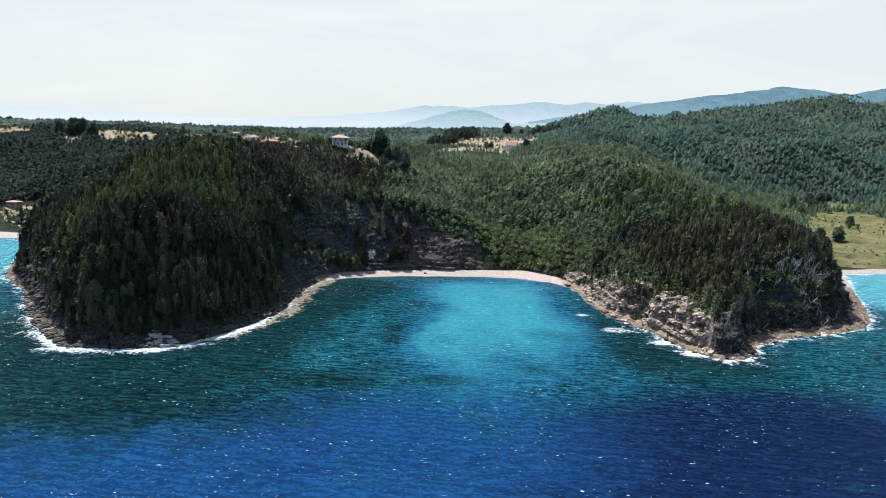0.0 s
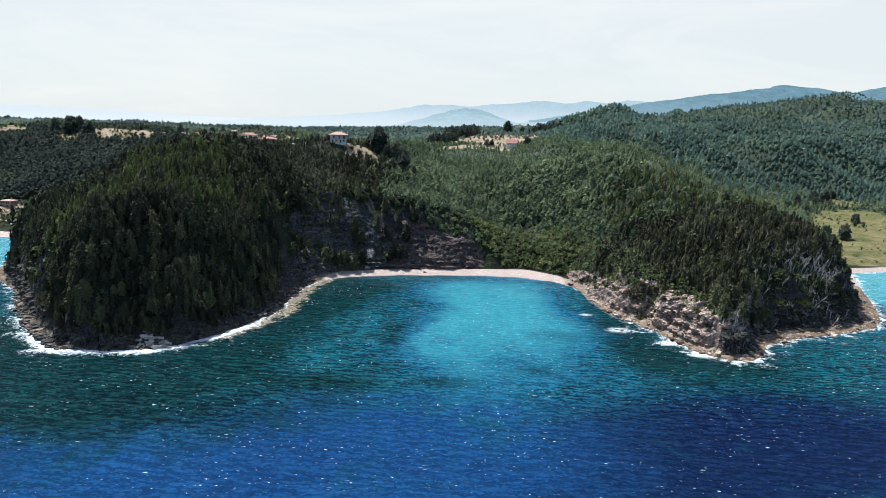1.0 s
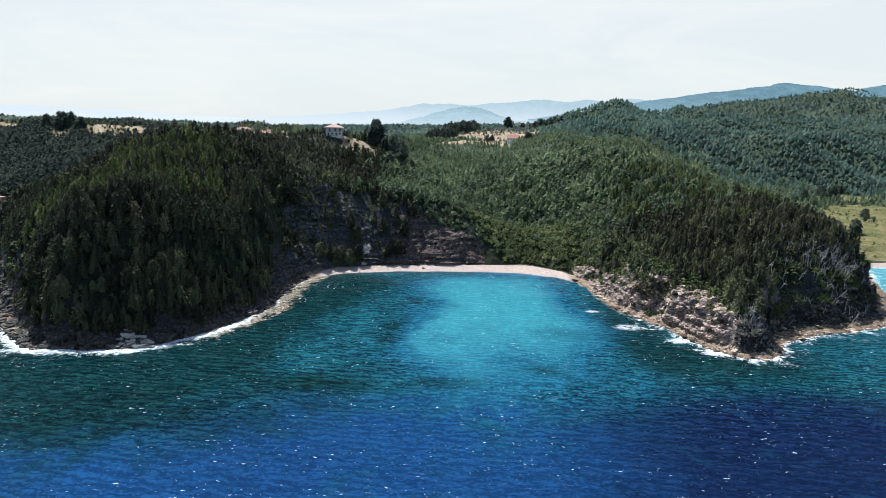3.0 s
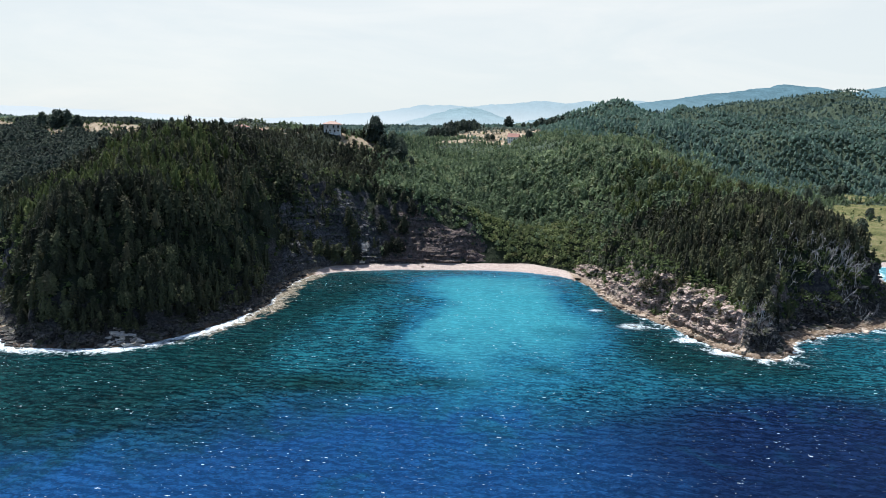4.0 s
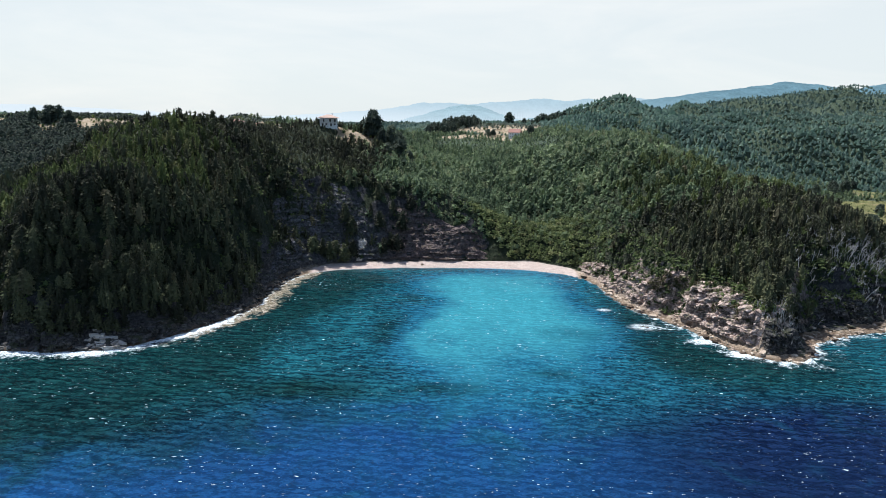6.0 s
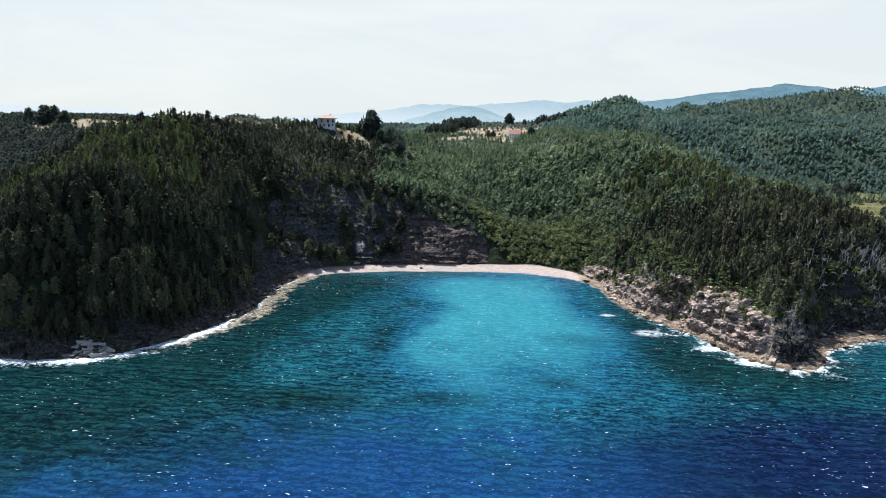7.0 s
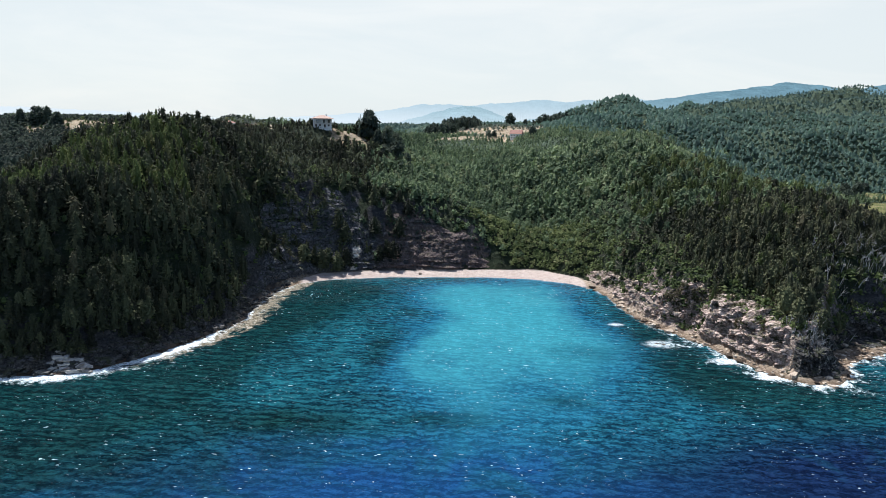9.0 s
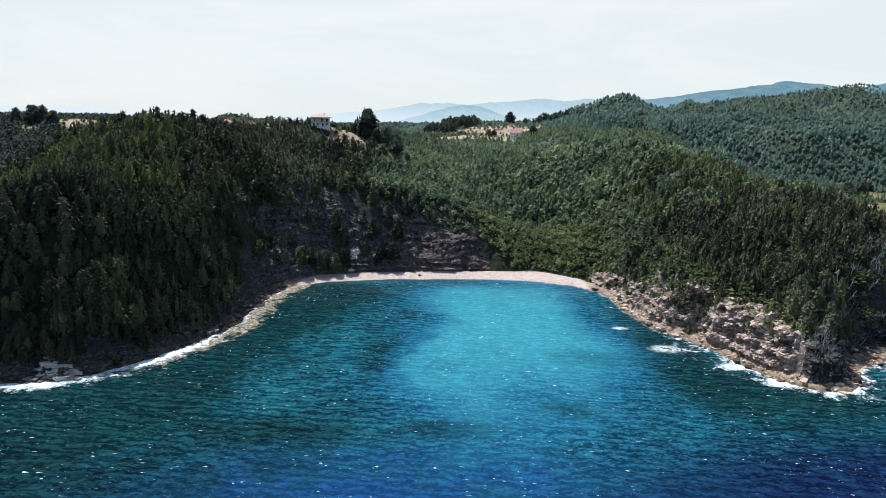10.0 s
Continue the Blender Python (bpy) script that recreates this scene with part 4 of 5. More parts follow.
x, y = scatter(-430, -325, 525, 615, 2.8, rng)
z, d = land(x, y)
ok = (rng.random(len(x)) < 0.55 * blobs(x, y, [(-374, 572, 42, 40, 0, 0.3)])) & (z > 3.0) & (np.hypot(x + 388, y - 598) > 9) & (np.abs(x + 372 + 0.35 * (y - 590)) > 5)
x, y, z = x[ok], y[ok], z[ok]
hh = rng.uniform(0.8, 2.4, len(x))
bay_scrub = grove("shrubs", np.stack([x, y, z - 0.3], -1), hh, hh * rng.uniform(1.1, 1.7, len(x)), BUSH_MODELS, rng, SHRUB)
tagged(bay_scrub, "low green scrub above the small side beach", "shrubs", kind="stuff")

x, y = scatter(0, 110, 410, 490, 1.7, rng)
z, d = land(x, y)
ok = (rng.random(len(x)) < 0.9 * blobs(x, y, SCRUB_SLOPE) * (1 - cove_wall(x, y, z))) & (z > 2.6)
x, y, z = x[ok], y[ok], z[ok]
hh = rng.uniform(1.0, 3.0, len(x))
maquis = grove("shrubs", np.stack([x, y, z - 0.3], -1), hh, hh * rng.uniform(1.1, 1.7, len(x)), BUSH_MODELS, rng, SCRUB)
tagged(maquis, "yellow-green scrub on the slope above the beach", "shrubs", kind="stuff")

x, y = scatter(-420, 150, 640, 1060, 6.5, rng)
inside_ = blobs(x, y, [(62, 975, 56, 75, 0), (-205, 700, 50, 45, 10), (60, 1010, 70, 50, 0), (-270, 850, 60, 30, 0)])
ok = (rng.random(len(x)) < 0.8 * inside_) & ((x < -30) | (np.mod(y + 0.25 * x, 26) < 15))
x, y = x[ok], y[ok]
z = land(x, y)[0]
hh = rng.uniform(3.0, 5.0, len(x))
olives = grove("olive_grove", np.stack([x, y, z - 0.3], -1), hh, hh * 1.3, BUSH_MODELS, rng, OLIVE)
tagged(olives, "rows of grey-green olive trees on dry fields", "olive grove", kind="stuff")

x, y = scatter(230, 520, 470, 880, 5, rng)
ok = (blobs(x, y, MEADOWS) > 0.5) & (rng.random(len(x)) < 0.14 + 0.4 * blobs(x, y, [(375, 690, 50, 40, 0), (470, 660, 40, 25, 0)])) & (land(x, y)[0] > 1.8)
x, y = x[ok], y[ok]
hh = rng.uniform(0.6, 2.2, len(x))
tussocks = grove("meadow_shrubs", np.stack([x, y, land(x, y)[0] - 0.2], -1), hh, hh * 1.5, BUSH_MODELS, rng, SHRUB)
tagged(tussocks, "scattered small bushes on the meadow", "shrubs", kind="stuff")
x, y = scatter(-640, 150, 530, 1000, 5, rng)
ok = (blobs(x, y, DRY_FIELDS) > 0.5) & (rng.random(len(x)) < np.where((x > -30) & (y > 700), 0.02, 0.36))
x, y = x[ok], y[ok]
hh = rng.uniform(1.2, 5.0, len(x))
field_bushes = grove("field_bushes", np.stack([x, y, land(x, y)[0] - 0.2], -1), hh, hh * 1.4, BUSH_MODELS, rng, SHRUB)
tagged(field_bushes, "scattered bushes and small trees on dry fields", "shrubs", kind="stuff")


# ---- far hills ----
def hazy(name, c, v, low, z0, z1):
    """Wooded slopes with haze painted into a glowing colour, palest at their foot."""
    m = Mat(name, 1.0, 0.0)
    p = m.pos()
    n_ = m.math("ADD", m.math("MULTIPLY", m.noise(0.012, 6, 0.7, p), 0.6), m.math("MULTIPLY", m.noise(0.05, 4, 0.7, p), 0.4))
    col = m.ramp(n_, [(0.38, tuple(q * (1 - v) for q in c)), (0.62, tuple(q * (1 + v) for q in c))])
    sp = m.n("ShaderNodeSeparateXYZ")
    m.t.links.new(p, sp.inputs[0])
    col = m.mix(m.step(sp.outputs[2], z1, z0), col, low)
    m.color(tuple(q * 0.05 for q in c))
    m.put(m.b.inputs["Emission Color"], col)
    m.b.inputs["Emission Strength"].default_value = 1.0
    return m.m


def ridge(name, y0, depth, crest, base, colour, vary, low, z0, z1, label, seed):
    """A far range: its crest runs through rows of x and z; both flanks slope away."""
    cx = np.array([q[0] for q in crest], float)
    cz = np.array([q[1] for q in crest], float)
    xs = np.linspace(cx[0], cx[-1], 420)
    ys = np.linspace(-1, 1, 24)
    top = np.interp(xs, cx, cz)
    k = np.hanning(7)
    top = np.convolve(np.pad(top, 3, mode="edge"), k / k.sum(), mode="valid")
    X, Y = np.meshgrid(xs, y0 + ys * depth)
    prof = np.cos(ys * np.pi / 2)[:, None] ** 0.9
    Z = base + (top[None] - base + fbm(X, Y * 0.6, 220, 4, seed) * 0.07 * (top[None] - base) + fbm(X, Y, 40, 3, seed + 40) * 5.0 + rng.uniform(-1, 1, X.shape) * 1.5) * prof
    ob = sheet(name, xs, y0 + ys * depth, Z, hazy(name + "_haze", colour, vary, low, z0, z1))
    return tagged(ob, label, "hills", kind="structure")


# each range glows in its own haze colour, then the paler foot colour
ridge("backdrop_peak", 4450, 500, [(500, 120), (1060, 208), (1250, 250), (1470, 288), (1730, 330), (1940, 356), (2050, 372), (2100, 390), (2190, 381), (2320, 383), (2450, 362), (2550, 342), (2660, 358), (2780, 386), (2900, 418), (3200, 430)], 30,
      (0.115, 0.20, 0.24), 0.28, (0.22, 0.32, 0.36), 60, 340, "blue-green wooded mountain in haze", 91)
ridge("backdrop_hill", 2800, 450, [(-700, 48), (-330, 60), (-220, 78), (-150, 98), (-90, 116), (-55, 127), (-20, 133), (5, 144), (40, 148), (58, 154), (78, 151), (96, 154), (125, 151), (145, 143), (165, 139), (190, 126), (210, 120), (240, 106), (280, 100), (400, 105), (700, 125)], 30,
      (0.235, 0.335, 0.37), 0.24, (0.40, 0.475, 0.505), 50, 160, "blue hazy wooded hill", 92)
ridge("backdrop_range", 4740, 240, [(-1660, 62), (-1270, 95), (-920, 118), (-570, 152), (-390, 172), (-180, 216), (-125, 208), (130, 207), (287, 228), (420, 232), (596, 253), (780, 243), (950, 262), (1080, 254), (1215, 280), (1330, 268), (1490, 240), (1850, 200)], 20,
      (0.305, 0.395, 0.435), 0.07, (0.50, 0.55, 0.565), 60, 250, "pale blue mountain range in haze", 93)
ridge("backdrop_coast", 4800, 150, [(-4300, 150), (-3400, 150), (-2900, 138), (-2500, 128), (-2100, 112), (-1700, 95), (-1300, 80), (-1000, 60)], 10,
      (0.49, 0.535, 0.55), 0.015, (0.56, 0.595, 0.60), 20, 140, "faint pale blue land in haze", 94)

# ---- rocks ----
def make_stone(name, a, b, c):
    m = Mat(name, 0.9, 0.2)
    oi = m.n("ShaderNodeObjectInfo")
    g = m.n("ShaderNodeNewGeometry")
    p = m.pos()
    n_ = m.noise(0.9, 7, 0.7, p, 0.5)
    v = m.math("ADD", n_, m.math("MULTIPLY", m.math("SUBTRACT", m.math("FRACT", m.math("ADD", g.outputs["Random Per Island"], oi.outputs["Random"])), 0.5), 0.35))
    m.color(m.ramp(v, [(0.28, a), (0.5, b), (0.75, c)]))
    m.normal(m.bump(n_, 0.9, 0.5))
    return m.m


STONE_WARM = make_stone("warm_limestone", (0.12, 0.09, 0.065), (0.36, 0.28, 0.21), (0.60, 0.51, 0.41))
STONE_GREY = make_stone("grey_limestone", (0.02, 0.02, 0.02), (0.06, 0.057, 0.052), (0.19, 0.178, 0.16))
STONE_PALE = make_stone("pale_limestone", (0.16, 0.14, 0.12), (0.38, 0.345, 0.305), (0.58, 0.54, 0.49))
STONE_WET = make_stone("wet_dark_rock", (0.012, 0.010, 0.008), (0.045, 0.032, 0.022), (0.13, 0.09, 0.06))


def block(rng_, flat=0.6, cuts=2):
    """An angular block of rock about one metre across: a cut cube with split faces."""
    bm = bmesh.new()
    bmesh.ops.create_cube(bm, size=1.0)
    for _ in range(9):
        n = Vector(rng_.normal(size=3)).normalized()
        q = bmesh.ops.bisect_plane(bm, geom=bm.verts[:] + bm.edges[:] + bm.faces[:], plane_co=n * rng_.uniform(0.36, 0.56), plane_no=n, clear_outer=True)
        edges = [e for e in q["geom_cut"] if isinstance(e, bmesh.types.BMEdge)]
        if edges:
            bmesh.ops.edgeloop_fill(bm, edges=edges)
    bmesh.ops.triangulate(bm, faces=bm.faces[:])
    for v in bm.verts:
        v.co += Vector(rng_.normal(0, 0.035, 3))
        v.co.z *= flat
    bm.verts.index_update()
    co = np.array([v.co[:] for v in bm.verts])
    tri = np.array([[v.index for v in f.verts] for f in bm.faces])
    bm.free()
    return co, tri


BLOCKS = [block(rng, f) for f in (0.45, 0.55, 0.6, 0.7, 0.8, 0.5)]


def rock_heap(name, x, y, sizes, material, label, sink=0.25):
    z = land(x, y)[0]
    n_ = len(x)
    cos, tris, n0 = [], [], 0
    for i in range(n_):
        co, tri = BLOCKS[int(rng.integers(0, len(BLOCKS)))]
        a = rng.uniform(0, 6.28)
        s_ = sizes[i] * np.array([rng.uniform(0.8, 1.6), rng.uniform(0.7, 1.1), rng.uniform(0.7, 1.1)])
        q = co * s_
        q = np.stack([q[:, 0] * math.cos(a) - q[:, 1] * math.sin(a), q[:, 0] * math.sin(a) + q[:, 1] * math.cos(a), q[:, 2] + 0.08 * q[:, 0]], -1)
        cos.append(q + np.array([x[i], y[i], z[i] + sizes[i] * (0.3 - sink)]))
        tris.append(tri + n0)
        n0 += len(co)
    ob = solid(name, np.concatenate(cos), np.concatenate(tris), material)
    return tagged(ob, label, "rocks", kind="stuff")


# bedded cliffs: walls of rock beds that stand out and back by layers and joints
def make_cliff(name, a, b, c, warm=False):
    m = Mat(name, 0.9, 0.15)
    p = m.pos()
    grain = m.noise(0.7, 8, 0.75, p, 0.8)
    stain = m.noise(0.12, 5, 0.65, m.pos((1, 1, 0.35)))
    col = m.ramp(grain, [(0.32, a), (0.5, b), (0.7, c)])
    col = m.mix(m.step(stain, 0.5, 0.72), col, m.mix(0.6, col, (0.05, 0.045, 0.042)))
    moss = m.noise(0.25, 6, 0.7, p)
    # joints split the beds into blocks
    warp = m.n("ShaderNodeVectorMath")
    warp.operation = "ADD"
    wob = m.n("ShaderNodeTexNoise", Scale=0.5, Detail=3.0)
    m.t.links.new(p, wob.inputs["Vector"])
    m.t.links.new(m.pos((0.8, 0.8, 1.3)), warp.inputs[0])
    m.t.links.new(wob.outputs["Color"], warp.inputs[1])
    joint = m.n("ShaderNodeTexVoronoi", Scale=0.42)
    joint.feature = "DISTANCE_TO_EDGE"
    m.t.links.new(warp.outputs[0], joint.inputs["Vector"])
    gap = m.step(joint.outputs["Distance"], 0.09, 0.015)
    col = m.mix(m.math("MULTIPLY", gap, 0.55), col, tuple(q * 0.35 for q in a))
    g = m.n("ShaderNodeNewGeometry")
    sp = m.n("ShaderNodeSeparateXYZ")
    m.t.links.new(g.outputs["Normal"], sp.inputs[0])
    ledge_ = m.math("MULTIPLY", m.step(sp.outputs[2], 0.35, 0.7), m.step(moss, 0.45, 0.6))
    col = m.mix(m.math("MULTIPLY", ledge_, 0.8), col, (0.05, 0.055, 0.025))
    if warm:
        ps = m.n("ShaderNodeSeparateXYZ")
        m.t.links.new(p, ps.inputs[0])
        east = m.step(m.math("ADD", ps.outputs[0], m.math("MULTIPLY", moss, 16.0)), -34.0, -20.0)
        col = m.mix(east, col, m.mix(0.55, m.mix(1.0, col, (1.5, 1.18, 1.05), "MULTIPLY"), m.ramp(grain, [(0.32, (0.05, 0.036, 0.032)), (0.7, (0.17, 0.13, 0.115))])))
    # fresh pale rock where the face has slipped
    col = m.mix(m.step(m.attr("scar"), 0.3, 0.7), col, m.ramp(grain, [(0.35, (0.30, 0.23, 0.17)), (0.65, (0.80, 0.72, 0.62))]))
    m.color(col)
    m.normal(m.bump(m.math("SUBTRACT", grain, m.math("MULTIPLY", gap, 0.5)), 1.0, 0.7))
    return m.m


CLIFF_WARM = make_cliff("pinkish_bedded_limestone", (0.12, 0.085, 0.068), (0.45, 0.335, 0.28), (0.76, 0.64, 0.56))
# grey rock, with part of its darkness painted in as shade
CLIFF_GREY = make_cliff("grey_bedded_limestone", (0.022, 0.021, 0.021), (0.07, 0.065, 0.062), (0.20, 0.187, 0.175))
CLIFF_BROWN = make_cliff("dark_grey_fractured_limestone", (0.014, 0.0135, 0.0135), (0.06, 0.056, 0.054), (0.27, 0.255, 0.245))
# darker limestone copy: the cove wall's shade is painted into it
CLIFF_SHADED = make_cliff("shaded_bedded_limestone", (0.032, 0.032, 0.036), (0.092, 0.09, 0.096), (0.23, 0.222, 0.22), True)


def cliff(name, line, tops, material, label, seed, rough_=1.0, foot=1.6, scar=None):
    """A bedded wall along a stretch of coast; tops: heights of its upper edge, spread evenly along it."""
    pts = [np.array(q[:2], float) for q in line]
    smooth_line = []
    for i in range(len(pts) - 1):
        p0, p1, p2, p3 = pts[max(i - 1, 0)], pts[i], pts[i + 1], pts[min(i + 2, len(pts) - 1)]
        n_ = max(2, int(np.linalg.norm(p2 - p1) / 0.65))
        for k in range(n_):
            t = k / n_
            smooth_line.append(0.5 * (2 * p1 + (p2 - p0) * t + (2 * p0 - 5 * p1 + 4 * p2 - p3) * t * t + (3 * p1 - p0 - 3 * p2 + p3) * t ** 3))
    L_ = np.array(smooth_line)
    tang = np.gradient(L_, axis=0)
    for _ in range(25):
        tang[1:-1] = (tang[:-2] + tang[1:-1] + tang[2:]) / 3
    tang /= np.linalg.norm(tang, axis=1)[:, None]
    inward = np.stack([-tang[:, 1], tang[:, 0]], -1)
    arc = np.append(0, np.cumsum(np.linalg.norm(np.diff(L_, axis=0), axis=1)))
    dist = np.arange(0, 60, 0.5)
    sx_, sy_ = L_[:, :1] + inward[:, :1] * dist, L_[:, 1:] + inward[:, 1:] * dist
    hz = np.maximum.accumulate(land(sx_, sy_)[0], axis=1)
    top = np.interp(arc, np.linspace(0, arc[-1], len(tops)), tops) * (1 + 0.4 * fbm(arc, arc * 0 + 3, 14, 3, seed))
    top = np.minimum(np.maximum(top, foot + 0.6), hz[:, -1] - 0.5)
    rows_ = int(max(tops) / 0.42) + 8
    v = np.linspace(0, 1, rows_)
    Z = foot - 0.8 + v[None] * np.maximum(top[:, None] - foot + 0.9, 0.5)
    D = np.array([np.interp(Z[i], hz[i] + dist * 1e-5, dist) for i in range(len(L_))])
    for _ in range(6):
        D[1:-1] = (D[:-2] + D[1:-1] * 2 + D[2:]) / 4
    # beds and joints
    dip = Z + 0.06 * arc[:, None] + fbm(arc, arc * 0, 25, 2, seed + 3)[:, None] * 1.4
    r_ = np.random.default_rng(seed)
    edges_ = [-40.0]
    while edges_[-1] < 90:
        edges_.append(edges_[-1] + r_.uniform(0.5, 2.6))
    bed_ = np.searchsorted(np.array(edges_), dip)
    push = r_.normal(0, 0.55, len(edges_) + 2)
    size_ = r_.uniform(1.5, 5.0, len(edges_) + 2)
    cell = np.floor(arc[:, None] / size_[bed_] + bed_ * 0.37)
    joint = lattice(cell, bed_.astype(float), seed) - 0.5
    A = np.repeat(arc[:, None], rows_, 1)
    # broken into angular blocks, large and small, with a few deep clefts
    small = lattice(np.floor(A / 1.3 + 0.31 * bed_), np.floor(Z / 0.85), seed + 11) - 0.5
    cleft = smooth(lattice(np.floor(A / 2.1), np.floor(Z / 9.0), seed + 13), 0.86, 0.9)
    disp = push[bed_] + joint * 2.6 + small * 1.1 - cleft * 1.6 + fbm(A, Z * 1.2, 13, 3, seed + 5) * 2.4 + fbm(A, Z, 1.6, 2, seed + 7) * 0.5
    fade = smooth(v, 0, 0.06)[None] * smooth(v, 1.0, 0.9)[None] * smooth(arc, 0, 6)[:, None] * smooth(arc, arc[-1], arc[-1] - 6)[:, None]
    off_ = D - 1.0 * fade - np.clip(disp, -2.2, 3.2) * rough_ * fade
    off_[:, -1] += 2.5
    X = L_[:, :1] + inward[:, :1] * off_
    Y = L_[:, 1:] + inward[:, 1:] * off_
    co = np.stack([X, Y, Z], -1).reshape(-1, 3)
    i = (np.arange(len(L_) - 1)[:, None] * rows_ + np.arange(rows_ - 1)[None]).ravel()
    ob = solid(name, co, np.stack([i, i + rows_, i + rows_ + 1, i + 1], -1), material)
    if scar:
        mid_ = arc[np.argmin(np.abs(L_[:, 0] - scar[0]))]
        set_attr(ob, "scar", np.exp(-((A - mid_ - 0.25 * (Z - 4) + fbm(A, Z, 3, 3, seed + 9) * 2.5) / scar[1]) ** 2) * smooth(Z, scar[2], scar[2] - 5))
    return tagged(ob, label, "cliff", kind="structure")


cove_east = cliff("cliff_cove_east", COAST[28:37], [4, 8, 11, 13, 15, 18, 20, 20, 14], CLIFF_WARM, "pinkish bedded limestone cliff above the cove", 201, 1.1, 2.6)
point_rock = cliff("cliff_point", COAST[36:49], [15, 12, 11, 11, 12, 15, 20, 26, 31, 32, 28, 17, 6], CLIFF_BROWN, "dark grey rock face of the point", 203, 1.1, 1.9)
cove_back = cliff("cliff_cove_back", COAST[20:27], [4, 6, 14, 28, 38, 40, 35, 30, 27, 24, 20, 15], CLIFF_SHADED, "bedded limestone cliff behind the beach, painted dark with shade", 205, 0.6, 3.0, (-46, 2.2, 17))
cliff("cliff_west", COAST[7:21], [9, 11, 9, 7, 7, 6, 7, 6, 6, 7, 8, 6], CLIFF_GREY, "dark grey rock face at the headland's foot", 207, 1.0, 1.5)


def cliff_scrub(wall, count, low, high, s0, s1, material, label, x0=-999):
    """Bushes that cling to a rock wall, thicker towards its top."""
    co = np.empty(len(wall.data.vertices) * 3, np.float32)
    wall.data.vertices.foreach_get("co", co)
    co = co.reshape(-1, 3)
    share = smooth(co[:, 2] + 8 * fbm(co[:, 0], co[:, 1], 9, 2, 47), low, high)
    share = share * (fbm(co[:, 0] + co[:, 1], co[:, 2] * 1.5, 6, 2, 48) > -0.05)
    share = share * (co[:, 0] > x0)
    pick_ = rng.choice(len(co), count, p=share / share.sum())
    hh = rng.uniform(s0, s1, count)
    ob = grove("cliff_shrubs", co[pick_] - [0, 0, 0.4], hh, hh * rng.uniform(1.0, 1.7, count), BUSH_MODELS, rng, material)
    return tagged(ob, label, "shrubs", kind="stuff")


cliff_scrub(cove_east, 500, 8, 18, 0.5, 1.7, HEATH, "brownish green scrub clinging to the cliff")
cliff_scrub(point_rock, 1500, 4, 22, 0.5, 1.9, SHRUB, "green scrub clinging to the rock face", 148)
cliff_scrub(cove_back, 420, 10, 40, 0.6, 2.0, DUSKY_NEEDLES, "dark scrub on ledges of the cliff")

# broken beds on the bare cliffs
def cliff_places(rows, step, dmin, dmax, share=0.75):
    cx, cy = scatter(-300, 270, 262, 470, step, rng)
    dd_ = land(cx, cy)[1]
    keep = (blobs(cx, cy, rows) > 0.4) & (dd_ > dmin) & (dd_ < dmax) & (rng.random(len(cx)) < share)
    return cx[keep], cy[keep]


x, y = cliff_places([(-150, 300, 130, 60, 0, 0.1), (-85, 350, 14, 60, 0, 0.1)], 1.9, -0.5, 9)
rock_heap("shore_stones", x, y, rng.uniform(0.6, 2.2, len(x)), STONE_GREY, "grey stones on the shelf at the waterline", 0.2)
x, y = cliff_places([(130, 295, 60, 50, 0, 0.1), (210, 340, 50, 50, 30, 0.1), (90, 350, 14, 60, 0, 0.1)], 1.7, -0.5, 12, 0.5)
rock_heap("shore_stones", x, y, rng.uniform(0.4, 1.3, len(x)), STONE_WARM, "tan stones on the shelf at the waterline", 0.2)

# single boulders at the water's edge
block_meshes = []
for mat_ in (STONE_WARM, STONE_GREY, STONE_WET, STONE_PALE):
    for co, tri in BLOCKS[:4]:
        ob = solid("boulder", co, tri, mat_)
        block_meshes.append(ob.data)
        bpy.data.objects.remove(ob)


def boulder(x, y, size, kind, label, group, up=0.0):
    z = float(land(np.array([x]), np.array([y]))[0][0])
    ob = new("boulder", block_meshes[kind * 4 + int(rng.integers(0, 4))])
    ob.matrix_basis = pose(x, y, max(z, -0.4) + size * 0.12 + up, rng.uniform(-8, 8), rng.uniform(-8, 8), rng.uniform(0, 360)) @ Matrix.Diagonal((size * rng.uniform(1, 1.5), size, size, 1))
    return tagged(ob, label, "rock", group)


for (x0, y0, *_), (x1, y1, *_) in zip(COAST[6:44], COAST[7:45]):
    n_ = int(math.hypot(x1 - x0, y1 - y0) / 4)
    for k in range(n_):
        f = rng.random()
        bx, by = x0 + (x1 - x0) * f + rng.normal(0, 1.6), y0 + (y1 - y0) * f + rng.normal(0, 1.6)
        if -70 < bx < 74 and by > 400:
            continue
        kind = 2 if rng.random() < 0.5 else (1 if bx < 60 else 0)
        boulder(bx, by, rng.uniform(0.5, 1.7) if bx < 0 else rng.uniform(0.8, 2.6), kind, ("wet dark boulder at the edge of the surf", "grey boulder on the rocky shore", "tan boulder on the rocky shore")[(2, 1, 0)[kind] if kind else 2], "boulders along the shore")
for bx, by, sz in ((84, 318, 3.2), (73, 343, 1.8), (101, 300, 2.6), (-28, 387, 2.0), (109, 287, 2.5), (-13, 429, 2.4)):
    boulder(bx, by, sz, 2, "dark rock awash in white water", "rocks awash", -0.8)
# pale slabs stacked at the foot of the west headland
for k in range(34):
    f = k / 33
    bx, by = -121 + rng.uniform(-7.5, 7.5) * (1 - 0.3 * f), 276.6 + rng.uniform(-1.0, 1.0) + 2.6 * f
    slab = boulder(bx, by, rng.uniform(1.4, 3.0), 3, "pale stacked slab at the headland's foot", "stacked pale slabs", 1.1 * f)
    slab.matrix_basis = slab.matrix_basis @ Matrix.Diagonal((1.35, 1.0, 0.7, 1))

